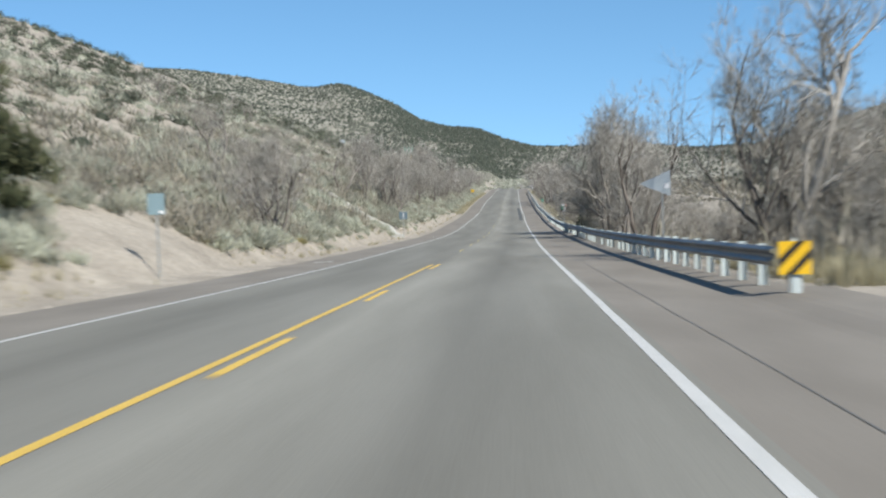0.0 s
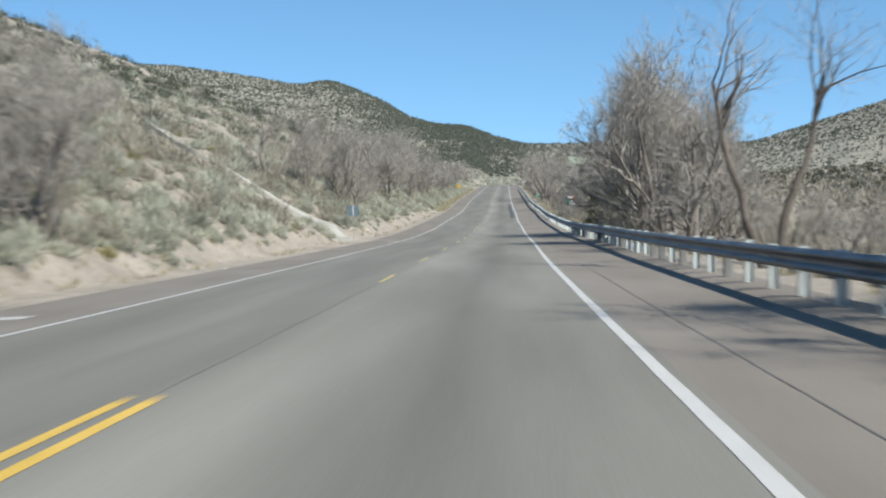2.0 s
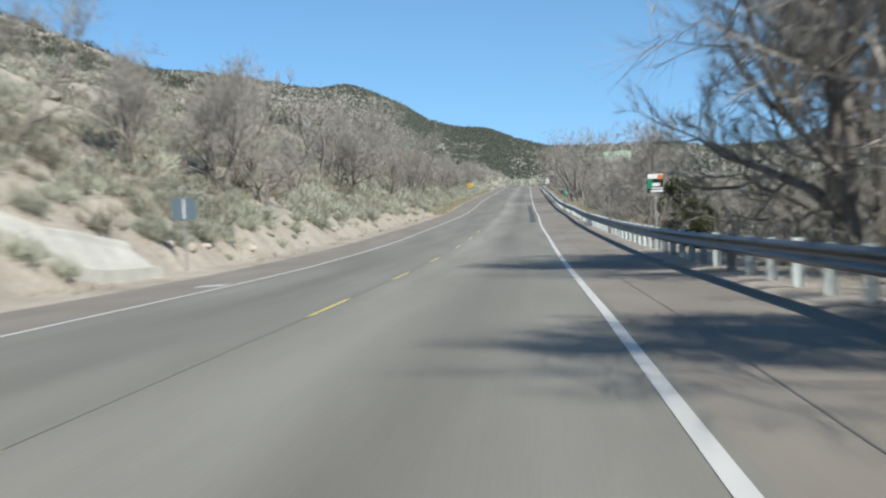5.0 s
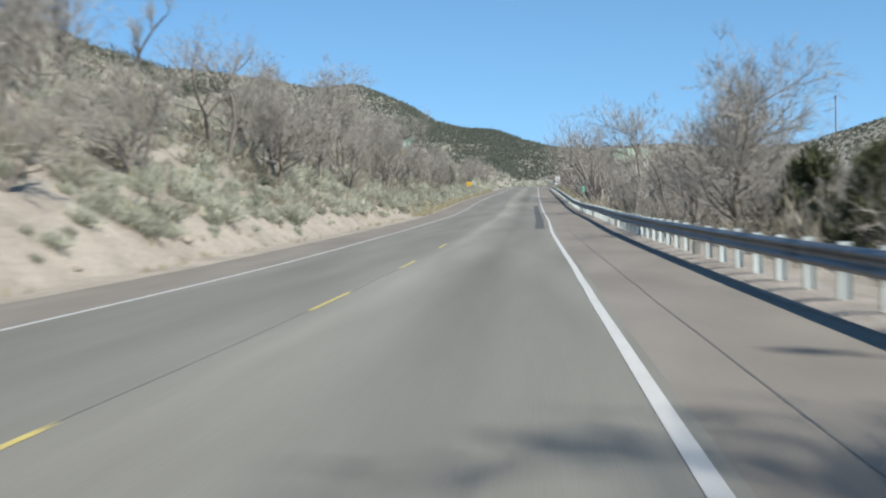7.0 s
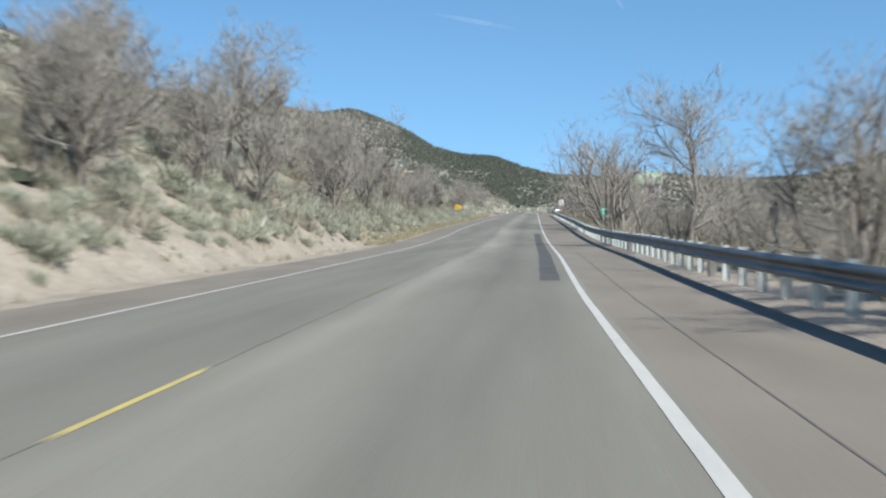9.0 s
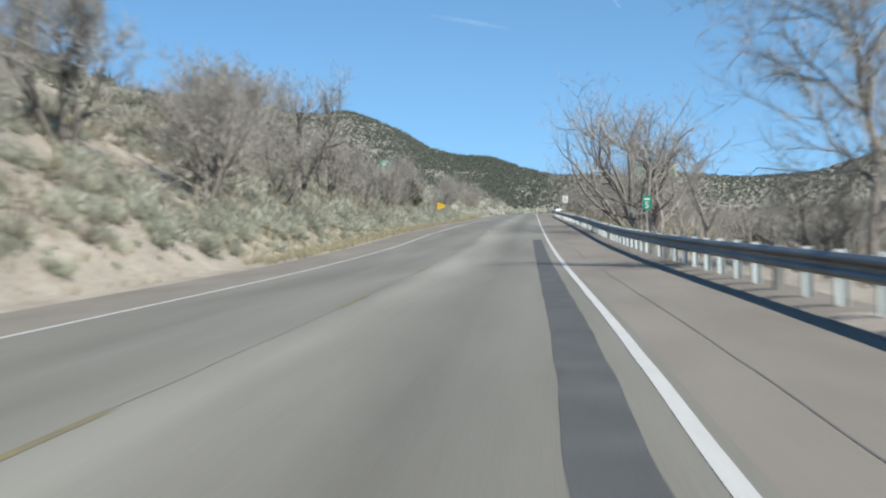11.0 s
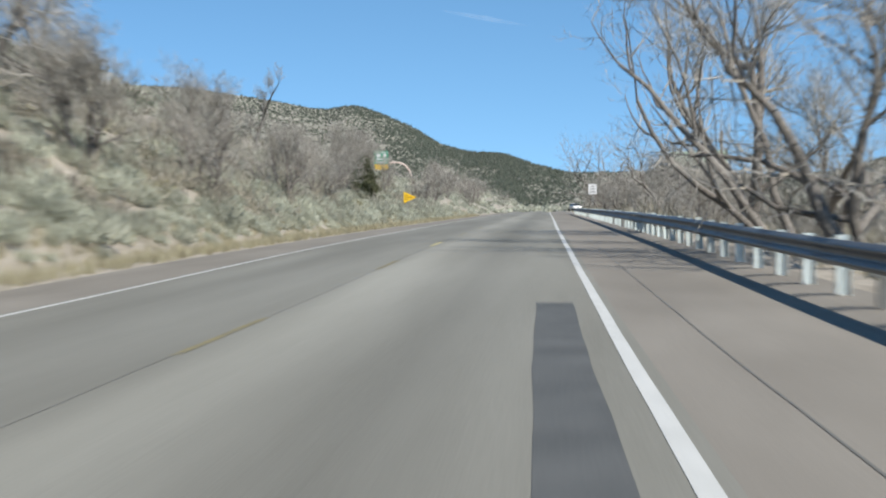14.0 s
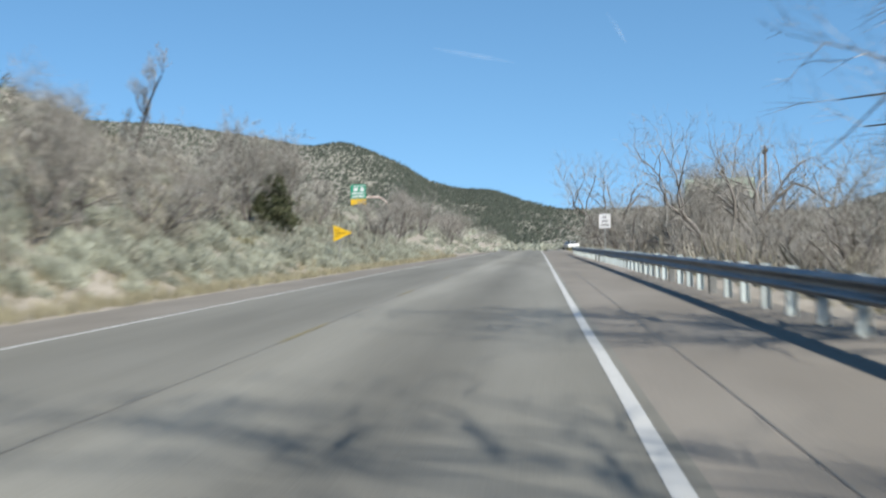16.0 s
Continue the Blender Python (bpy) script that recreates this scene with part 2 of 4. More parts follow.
LEFT_EDGE, RIGHT_EDGE = -6.0, 7.0


def road_z(u, y):
    """Height of the paving: crowned, and turned up a little under the rail."""
    return prof(y) - CROSS * np.abs(u) + 0.075 * step(5.75, 6.5, np.asarray(u, float))


def land(x, y):
    """Height of the ground."""
    x, y = np.asarray(x, float), np.asarray(y, float)
    u = x - bend(y)
    z = prof(y) - CROSS * np.clip(np.abs(u), 0, 7) + 0.075 * step(5.75, 6.5, u)
    d = LEFT_EDGE - u
    dl = np.maximum(d, 0)
    crest = 5.0 + 3.0 * step(38, 73, y) - 1.5 * step(222, 272, y)
    grade = 0.60 + 0.16 * step(38, 68, y) - 0.2 * step(222, 262, y)
    cut = step(1.3, 2.6 + 0.6 * lumps(y, y * 0, 9, 3), dl) * (0.3 + 0.25 * lumps(y, y * 0, 14, 5))
    cut = cut * (1 - 0.6 * step(190, 230, y))
    slope = np.minimum(grade * np.maximum(dl - 1.7, 0), crest)
    soft = crest * (1 - np.exp(-1.1 * grade * np.maximum(dl - 1.7, 0) / crest))
    rise = 0.5 * slope + 0.5 * soft + (0.405 + 0.10 * step(330, 470, y)) * np.clip(dl - 17 - 70 * step(330, 470, y), 0, 240) * (1 - 0.8 * step(640, 1150, y))
    z = z + np.where(d > 0, cut + rise, 0)
    far_l = step(3, 14, dl)
    z = z + far_l * (0.55 * lumps(x, y, 7, 11) + 1.6 * lumps(x, y, 38, 12) * step(10, 40, dl) + 7 * lumps(x, y, 120, 14) * step(60, 200, dl))
    v = u - RIGHT_EDGE
    vr = np.maximum(v, 0)
    drop = -0.42 * np.clip(vr - 1.6, 0, 7) - 0.02 * np.clip(vr - 8, 0, 60)
    open_apron = 1 - step(0, 10, y)
    drop = drop * (1 - 0.8 * open_apron)
    hill = 0.02 * np.clip(vr - 130, 0, 330) + 5 * lumps(x, y, 110, 21) * step(90, 260, vr)
    z = z + np.where(v > 0, drop + hill + step(1, 5, vr) * 0.35 * lumps(x, y, 5, 22), 0)
    under = step(-0.25, 0.0, -np.maximum(d, v))
    return z - 0.07 * under - 0.012


def linked(name, me, mat, parent=None):
    ob = new(name, me)
    if mat is not None:
        me.materials.append(mat)
    if parent is not None:
        ob.parent = parent
    return ob


def part(name, bm, mat, parent, label=""):
    me = bpy.data.meshes.new(name)
    bm.to_mesh(me)
    bm.free()
    ob = linked(name, me, mat, parent)
    return tagged(ob, label) if label else ob


def mesh_of(name, verts, faces, smooth=False):
    """A mesh from arrays of corners and of equal-sized faces."""
    verts, faces = np.asarray(verts, np.float32), np.asarray(faces, np.int32)
    me = bpy.data.meshes.new(name)
    k = faces.shape[1]
    me.vertices.add(len(verts))
    me.vertices.foreach_set("co", verts.ravel())
    me.loops.add(faces.size)
    me.loops.foreach_set("vertex_index", faces.ravel())
    me.polygons.add(len(faces))
    me.polygons.foreach_set("loop_start", np.arange(0, faces.size, k, dtype=np.int32))
    me.polygons.foreach_set("loop_total", np.full(len(faces), k, np.int32))
    me.polygons.foreach_set("use_smooth", np.full(len(faces), smooth, bool))
    me.update(calc_edges=True)
    return me


def grid_mesh(name, xs, ys, height, smooth=True):
    """A sheet over the grid lines xs and ys."""
    gx, gy = np.meshgrid(xs, ys)
    z = height(gx, gy)
    verts = np.stack([gx, gy, z], -1).reshape(-1, 3)
    i = np.arange((len(ys) - 1) * len(xs)).reshape(len(ys) - 1, len(xs))[:, :-1].ravel()
    return mesh_of(name, verts, np.stack([i, i + 1, i + 1 + len(xs), i + len(xs)], 1), smooth)


def spread_lines(dense, start, stop, grow):
    """Grid lines from start to stop whose spacing grows from dense."""
    out, p, s = [], start, dense
    sign = 1 if stop > start else -1
    while abs(p - start) < abs(stop - start):
        s *= grow
        p += sign * s
        out.append(p)
    return out


xs = sorted([*np.arange(-30, 30.01, 0.6), *spread_lines(0.6, -30, -3200, 1.055), *spread_lines(0.6, 30, 3200, 1.055)])
ys = sorted([*np.arange(-36, 320.01, 1.1), *spread_lines(0.9, -36, -400, 1.12), *spread_lines(1.1, 320, 4300, 1.04)])
ground = linked("ground", grid_mesh("ground", np.array(xs), np.array(ys), land), SOIL)
tagged(ground, "pale sandy roadside soil rising into scrubby hills", "ground", kind="structure")


# ---- mountains behind ----
RIDGE = [(-60, 6.5, 1950), (-24, 5.65, 2000), (-17.25, 5.26, 2050), (-15.2, 5.15, 2100), (-12.2, 4.67, 2150), (-9.6, 4.17, 2150), (-8.25, 4.37, 2150), (-7.2, 4.02, 2100), (-5.6, 3.28, 2000),
         (-4.6, 2.59, 1900), (-3.3, 2.17, 1800), (-1.68, 2.02, 1650), (-0.9, 1.62, 1500), (0.96, 1.06, 1350), (3.0, 1.02, 1300), (5.8, 1.06, 1300), (8.5, 0.75, 1350), (11.5, 0.85, 1400), (14, 1.6, 1400), (16.5, 2.3, 1400), (20, 3.5, 1400), (26, 4.6, 1450), (60, 5, 1600)]


def smooth_between(x, xp, fp):
    """Linear pieces with rounded corners."""
    return sum(np.interp(x + d, xp, fp) for d in (-0.35, -0.15, 0, 0.15, 0.35)) / 5


def mountain_mesh():
    az = np.concatenate([np.arange(-60, -22, 0.5), np.arange(-22, 25, 0.08), np.arange(25, 60, 0.5)])
    q = np.concatenate([np.linspace(0, 1, 70), np.linspace(1.02, 1.6, 14)])
    a, qq = np.meshgrid(az, q)
    ra, re, rr = (np.array(c, float) for c in zip(*RIDGE))
    el, rad = smooth_between(a, ra, re), smooth_between(a, ra, rr)
    r0 = 520 + 0.12 * rad
    r = r0 + (rad - r0) * qq
    x, y = r * np.sin(np.radians(a)), r * np.cos(np.radians(a))
    top = rad * np.tan(np.radians(el)) + 9
    rise = np.where(qq <= 1, qq ** 1.25, 1 - 0.9 * (qq - 1))
    gully = lumps(a * 24, qq * 260, 60, 31, 5) * 0.16 * np.sin(np.pi * np.clip(qq, 0, 1)) + lumps(x, y, 70, 33, 4) * 0.05 * np.clip(qq, 0, 1)
    z = -9 + top * np.clip(rise + gully * (1.15 - np.clip(qq, 0, 1)), 0, 1.05) - 3 * (1 - qq)
    n = len(az)
    i = np.arange((len(q) - 1) * n).reshape(len(q) - 1, n)[:, :-1].ravel()
    return mesh_of("mountain", np.stack([x, y, z], -1).reshape(-1, 3), np.stack([i, i + 1, i + 1 + n, i + n], 1), True), (x, y, z)


me, mountain_grid = mountain_mesh()
mountain = tagged(linked("mountain", me, RIDGE_SOIL), "pale rocky mountain ridge dotted with dark junipers", "mountain", kind="structure")


# ---- road ----
def ribbon(name, u0, u1, y0, y1, lift, mat, pitch=2.0, thick=0.0, wobble=0.0, parent=None):
    """A strip that follows the road, between two offsets from the centre line."""
    ys = np.arange(y0, y1 + 1e-6, (y1 - y0) / max(1, round((y1 - y0) / pitch)))
    cuts = np.array(sorted({u0, u1, *(c for c in (0.0, 5.75, 5.95, 6.12, 6.3, 6.5) if u0 < c < u1)}))
    w = wobble * lumps(ys, ys * 0, 1.7, 51) if wobble else 0 * ys
    rows = [np.stack([bend(ys) + c + w, ys, road_z(c + w, ys) + lift], -1) for c in cuts]
    if thick:
        rows = [rows[0] - (0, 0, thick), *rows, rows[-1] - (0, 0, thick)]
    v = np.stack(rows, 1)
    n = v.shape[1]
    i = np.arange((len(ys) - 1) * n).reshape(len(ys) - 1, n)[:, :-1].ravel()
    me = mesh_of(name, v.reshape(-1, 3), np.stack([i, i + 1, i + 1 + n, i + n], 1))
    across = np.array([cuts[0], *cuts, cuts[-1]] if thick else cuts, np.float32)
    me.attributes.new("across", "FLOAT", "POINT").data.foreach_set("value", np.tile(across, len(ys)))
    return linked(name, me, mat, parent)


road = tagged(ribbon("road", -3.75, 3.75, -80, 900, 0.0, ASPHALT), "worn grey asphalt two-lane road with darker wheel paths", "road", kind="structure")
tagged(ribbon("shoulder_left", LEFT_EDGE, -3.75, -80, 900, -0.001, SHOULDER, thick=0.08), "brownish asphalt shoulder beside sandy verge", "road shoulder", kind="structure")
tagged(ribbon("shoulder_right", 3.75, RIGHT_EDGE, -80, 900, -0.001, SHOULDER, thick=0.08), "brownish asphalt shoulder beneath the guardrail", "road shoulder", kind="structure")

GRAVEL = material("pale_gravel", (0.13, 0.115, 0.097), (0.37, 0.335, 0.29), 1.2, 0.95, 0.8, fine=22, spread=0.6, depth=0.03)
for start, stop in ((70, 158), (263, 330)):
    tagged(ribbon("gravel_strip", 6.02, 7.01, start, stop, 0.006, GRAVEL, 0.4, wobble=0.12), "pale gravel washed over the paving under the guardrail", "gravel", kind="structure")


def marking(u0, u1, y0, y1, mat, label, wobble=0.01):
    return tagged(ribbon("lane_marking", u0, u1, y0, y1, 0.004, mat, 1.0, wobble=wobble), label, "road marking", kind="structure")


marking(3.54, 3.66, -80, 900, WHITE_LINE, "solid white painted edge line")
marking(-3.655, -3.545, -80, 900, WHITE_LINE, "solid white painted edge line")
marking(-0.19, -0.09, -80, 20.8, YELLOW_LINE, "solid yellow painted centre line")
for y, run in ((-18, 3.2), (-6.2, 3.2), (3.2, 3.0), (17.0, 3.8)):
    marking(0.02, 0.12, y, y + run, YELLOW_LINE, "worn yellow painted dash")
for y in (36.0, 47.0, 58.2, 70.2, 79.3, 88.4, 99.8, 109.9, 120.4, 222.1):
    marking(-0.034, 0.034, y, y + 3.2, DASH_YELLOW, "worn yellow painted dash", 0.006)
for y in (134.0, 148.0, 160.2, 172.4, 184.8, 199.4, 211.4, 233.4, 245.6, 257.8, 270.0, 282.2, 294.4, 306.6):
    marking(-0.042, 0.042, y, y + 3.05, WORN_YELLOW, "nearly worn-off yellow painted dash", 0.006)
marking(-5.3, -4.6, 29.9, 30.5, WHITE_LINE, "stray white paint mark on the shoulder")
marking(-4.4, -3.8, 80.6, 81.4, WHITE_LINE, "stray white paint mark on the shoulder")
tagged(ribbon("repair_strip", 2.86, 3.30, 139.6, 204.5, 0.003, PATCH, 0.4, wobble=0.03), "dark bluish asphalt repair strip with ragged edges", "road patch", kind="structure")
tagged(ribbon("road_seam", 4.39, 4.41, -80, 340, 0.003, SEALANT, 1.0, wobble=0.02), "dark sealed joint along the shoulder", "road seam", kind="structure")
tagged(ribbon("road_seam", -0.006, 0.006, 21, 340, 0.0025, SEALANT, 0.6, wobble=0.035), "worn joint along the centre line", "road seam", kind="structure")


# ---- guardrail ----
RAIL_U = 6.38
POST_Y = [float(np.interp(k, (-5, 0, 45, 88, 116, 172), (3.5, 12.9, 97.95, 180.25, 233.3, 339.5))) for k in range(-5, 173)]


def box_bm(bm, x0, x1, y0, y1, z0, z1):
    vs = [bm.verts.new(p) for p in ((x0, y0, z0), (x1, y0, z0), (x1, y1, z0), (x0, y1, z0), (x0, y0, z1), (x1, y0, z1), (x1, y1, z1), (x0, y1, z1))]
    for f in ((3, 2, 1, 0), (4, 5, 6, 7), (0, 1, 5, 4), (1, 2, 6, 5), (2, 3, 7, 6), (3, 0, 4, 7)):
        bm.faces.new([vs[i] for i in f])


def bm_mesh(name, bm):
    me = bpy.data.meshes.new(name)
    bm.to_mesh(me)
    bm.free()
    return me


def steel_post_mesh():
    bm = bmesh.new()
    for x in (-0.075, 0.065):
        box_bm(bm, x, x + 0.010, -0.055, 0.055, -0.4, 0.72)
    box_bm(bm, -0.065, 0.065, -0.004, 0.004, -0.4, 0.72)
    return bm_mesh("post", bm)


# stands for a rail post under tree shadow, darkened by its colour
def shaded_post_mesh():
    bm = bmesh.new()
    box_bm(bm, -0.09, 0.07, -0.07, 0.07, -0.4, 0.72)
    bmesh.ops.bevel(bm, geom=bm.edges[:], offset=0.012, segments=1, affect="EDGES")
    return bm_mesh("post", bm)


def block_mesh():
    bm = bmesh.new()
    box_bm(bm, -0.20, -0.077, -0.055, 0.055, 0.36, 0.69)
    bmesh.ops.bevel(bm, geom=bm.edges[:], offset=0.008, segments=1, affect="EDGES")
    return bm_mesh("spacer_block", bm)


W_SHAPE = ((0.0, 0.155), (-0.012, 0.150), (-0.030, 0.128), (-0.078, 0.108), (-0.083, 0.092), (-0.078, 0.074), (-0.022, 0.036), (-0.010, 0.018), (-0.010, -0.018),
           (-0.022, -0.036), (-0.078, -0.074), (-0.083, -0.092), (-0.078, -0.108), (-0.030, -0.128), (-0.012, -0.150), (0.0, -0.155))


def beam_mesh(y0, y1, dip=0.0):
    """A corrugated beam between two places along the road, 4 mm thick."""
    rows = []
    for y in np.linspace(y0, y1, 5):
        cx, z = float(bend(y)) + RAIL_U - 0.02, float(road_z(5.6, y)) + 0.600
        for off in (0.0, 0.004):
            rows.append([(cx + a + off + dip, y, z + b) for a, b in W_SHAPE])
    n, verts, faces = len(W_SHAPE), [p for r in rows for p in r], []
    for k in range(4):
        f, g = 2 * k * n, (2 * k + 2) * n
        for j in range(n - 1):
            faces.append((f + j, f + j + 1, g + j + 1, g + j))
            faces.append((f + n + j + 1, f + n + j, g + n + j, g + n + j + 1))
        for j in (0, n - 1):
            faces.append((f + j, g + j, g + n + j, f + n + j))
    for base in (0, 8 * n):
        faces += [(base + j, base + j + 1, base + n + j + 1, base + n + j) for j in range(n - 1)]
    return mesh_of("beam", verts, faces, True)


guardrail = tagged(new("guardrail"), "long galvanised steel guardrail on posts beside the shoulder", "guardrail", kind="structure")
steel_post, shaded_post, block = steel_post_mesh(), shaded_post_mesh(), block_mesh()
steel_post.materials.append(POST_STEEL), shaded_post.materials.append(WOOD_AND_SHADED_POST), block.materials.append(WOOD_AND_SHADED_POST)
pick = random.Random(4)
for k, y in enumerate(POST_Y):
    if k == 0:
        continue   # the beam's end hangs free
    # a few posts at random painted dark, for tree shadow on the steel
    wooden = pick.random() < 0.06 and k > 8
    p = new("post", shaded_post if wooden else steel_post)
    p.parent = guardrail
    lean = pick.uniform(-1.2, 1.2)
    p.matrix_basis = pose(float(bend(y)) + RAIL_U + 0.19, y, float(road_z(RAIL_U, y)) - 0.01 + pick.uniform(-0.02, 0.02), lean, pick.uniform(-1, 1), pick.uniform(-3, 3))
    q = new("spacer_block", block)
    q.parent = p
for k in range(0, len(POST_Y) - 2, 2):
    linked("beam", beam_mesh(POST_Y[k] - 0.16, POST_Y[k + 2] + 0.16, 0.005 * (k // 2 % 2)), STEEL, guardrail)


# ---- bare trees ----
def tubes(segs, sides):
    """Tapered tubes for an array of segments: start, end, two radii."""
    s = np.asarray(segs, float)
    p0, p1, r0, r1 = s[:, :3], s[:, 3:6], s[:, 6], s[:, 7]
    d = p1 - p0
    d /= np.linalg.norm(d, axis=1, keepdims=True) + 1e-9
    ref = np.where(np.abs(d[:, 2:3]) < 0.8, (0, 0, 1), (1, 0, 0))
    a = np.cross(d, ref)
    a /= np.linalg.norm(a, axis=1, keepdims=True) + 1e-9
    b = np.cross(d, a)
    ang = np.arange(sides) / sides * 2 * np.pi
    ring = a[:, None] * np.cos(ang)[:, None] + b[:, None] * np.sin(ang)[:, None]
    v = np.concatenate([p0[:, None] + ring * r0[:, None, None], p1[:, None] + ring * r1[:, None, None]], 1)
    base = (np.arange(len(s)) * 2 * sides)[:, None, None]
    j = np.arange(sides)
    f = np.stack([j, (j + 1) % sides, (j + 1) % sides + sides, j + sides], 1)[None] + base
    return v.reshape(-1, 3), f.reshape(-1, 4)


def spikes(segs):
    """Slender points for the finest twigs."""
    s = np.asarray(segs, float)
    d = s[:, 3:6] - s[:, :3]
    side = np.cross(d, np.stack([np.sin(s[:, 0] * 91), np.cos(s[:, 1] * 83), np.sin(s[:, 2] * 77)], 1))
    side *= (s[:, 6] / (np.linalg.norm(side, axis=1) + 1e-9))[:, None] * 0.72
    v = np.stack([s[:, :3] - side, s[:, :3] + side, s[:, 3:6]], 1)
    return v.reshape(-1, 3), np.arange(len(s) * 3).reshape(-1, 3)


def blades(segs):
    """Narrow strips for thin shoots."""
    s = np.asarray(segs, float)
    d = s[:, 3:6] - s[:, :3]
    side = np.cross(d, np.stack([np.sin(s[:, 0] * 57), np.cos(s[:, 1] * 43), np.sin(s[:, 2] * 71)], 1))
    side /= np.linalg.norm(side, axis=1, keepdims=True) + 1e-9
    a, b = side * s[:, 6:7] * 1.2, side * s[:, 7:8] * 1.2
    v = np.stack([s[:, :3] - a, s[:, :3] + a, s[:, 3:6] + b, s[:, 3:6] - b], 1).reshape(-1, 3)
    i = np.arange(len(s))[:, None] * 4
    return v, np.concatenate([i + (0, 1, 2), i + (0, 2, 3)])


def grow(seed, height, stems=2, spread=0.5, kids=(6, 7, 6, 5), lean=0.25, wander=0.22, up=0.12, bare=0.25, limb=0.55, thick=1.0):
    """Segments of a leafless tree: thick wood and fine twigs."""
    r = random.Random(seed)
    wood, mid, flat, fine = [], [], [], []

    def rand_dir():
        a, c = r.uniform(0, 6.283), r.uniform(-1, 1)
        s = math.sqrt(1 - c * c)
        return Vector((s * math.cos(a), s * math.sin(a), c))

    def branch(pos, way, length, radius, level):
        n = (7, 5, 3, 2, 1)[level]
        pts, p, d = [pos.copy()], pos.copy(), way.copy()
        for k in range(n):
            d = (d + rand_dir() * wander * (1.0 if level < 3 else 1.4) + Vector((0, 0, up if level else 0.05))).normalized()
            p = p + d * (length / n)
            pts.append(p.copy())
        end = radius * (0.35 if level < 3 else 0.3)
        for k in range(n):
            ra, rb = radius + (end - radius) * k / n, radius + (end - radius) * (k + 1) / n
            (wood if level < 2 else mid if level < 3 else flat if level < 4 else fine).append((*pts[k], *pts[k + 1], ra, rb))
        if level == 4:
            return
        for k in range(kids[level]):
            f = r.uniform(bare if level == 0 else 0.18, 1.0) if k else 1.0
            i = min(int(f * n), n - 1)
            q = pts[i].lerp(pts[i + 1], f * n - i)
            axis = (pts[i + 1] - pts[i]).normalized()
            side = rand_dir()
            side = (side - axis * side.dot(axis)).normalized()
            w = (axis * r.uniform(0.45, 0.9) + side * r.uniform(0.5, 0.95)).normalized() if level < 3 else (axis * r.uniform(0.7, 1.1) + side * r.uniform(0.3, 0.8)).normalized()
            branch(q, w, length * (limb if level == 0 else 0.58 if level == 1 else 0.55 if level == 2 else 0.9) * r.uniform(0.65, 1.15) * (1.2 - 0.4 * f), max(radius * (1 - 0.6 * f) * 0.6, 0.0048), level + 1)

    for k in range(stems):
        a = r.uniform(0, 6.283)
        tilt = lean * r.uniform(0.5, 1.3) * (1 if stems > 1 else 0.4)
        branch(Vector((0.18 * math.cos(a) * (stems > 1), 0.18 * math.sin(a) * (stems > 1), -0.25)), Vector((math.cos(a) * tilt, math.sin(a) * tilt, 1)).normalized(),
               height * r.uniform(0.6, 0.8), height * 0.016 * thick * r.uniform(0.8, 1.2) + 0.01, 0)
    return wood, mid, flat, fine


def bare_tree(name, seed, height, label, bark=None, twig=None, **how):
    wood, mid, flat, fine = (np.asarray(q, float) for q in grow(seed, height, **how))
    k = height / fine[:, 5].max()
    wood, mid, flat, fine = (q * (k, k, k, k, k, k, 1, 1) for q in (wood, mid, flat, fine))
    tree = tagged(new(name), label, "tree", "bare trees along the road")
    v, f = tubes(wood, 5)
    linked("trunk", mesh_of("trunk", v, f, True), bark or BARK, tree)
    v, f = tubes(mid, 3)
    f = np.concatenate([f[:, :3], f[:, [0, 2, 3]]])
    v2, f2 = spikes(fine)
    v3, f3 = blades(flat)
    tagged(linked("crown", mesh_of("crown", np.concatenate([v, v2, v3]), np.concatenate([f, f2 + len(v), f3 + len(v) + len(v2)])), twig or TWIG, tree), kind="stuff")
    return tree


def put(ob, u, y, turn=0, size=1.0, sink=0.05):
    """A copy of a thing on the ground at an offset from the road's centre line."""
    x = float(bend(y)) + u
    c = copy_thing(ob, pose(x, y, float(land(x, y)) - sink, 0, 0, turn))
    c.scale = (size, size, size)
    return c


COTTON = "leafless grey cottonwood with fine twigs on sandy ground"
SHAPES = dict(
    full=dict(stems=3, kids=(8, 8, 6, 17), lean=0.30),
    tall=dict(stems=1, kids=(11, 9, 7, 14), lean=0.2),
    open=dict(stems=2, kids=(8, 7, 6, 7), lean=0.32, wander=0.28, thick=1.25),
    dead=dict(bark=DARK_BARK, stems=1, kids=(6, 5, 4, 3), lean=0.12, wander=0.30, up=0.14, bare=0.4, limb=0.5),
    bushy=dict(stems=5, kids=(7, 6, 5, 15), lean=0.6, bare=0.08),
    thin=dict(stems=1, kids=(10, 7, 6, 10), lean=0.05, limb=0.22, up=0.45),
    broad=dict(stems=4, kids=(6, 6, 6, 6), lean=0.6, wander=0.30, limb=0.62, thick=1.3),
    copse=dict(stems=5, kids=(6, 5, 5, 7), lean=0.5, bare=0.1),
    gnarled=dict(stems=3, kids=(6, 6, 5, 4), lean=0.55, wander=0.42, up=0.08, limb=0.62, thick=1.1),
    fan=dict(stems=6, kids=(4, 4, 4, 4), lean=0.95, wander=0.26, up=0.16, limb=0.48, bare=0.3, thick=0.75),
    snag=dict(bark=PALE_BARK, stems=1, kids=(10, 7, 6, 6), lean=0.1, wander=0.2, up=0.12, bare=0.3, limb=0.42, thick=1.5),
    twiggy=dict(stems=4, kids=(8, 7, 6, 11), lean=0.42, bare=0.15),
)
MASTER = {}


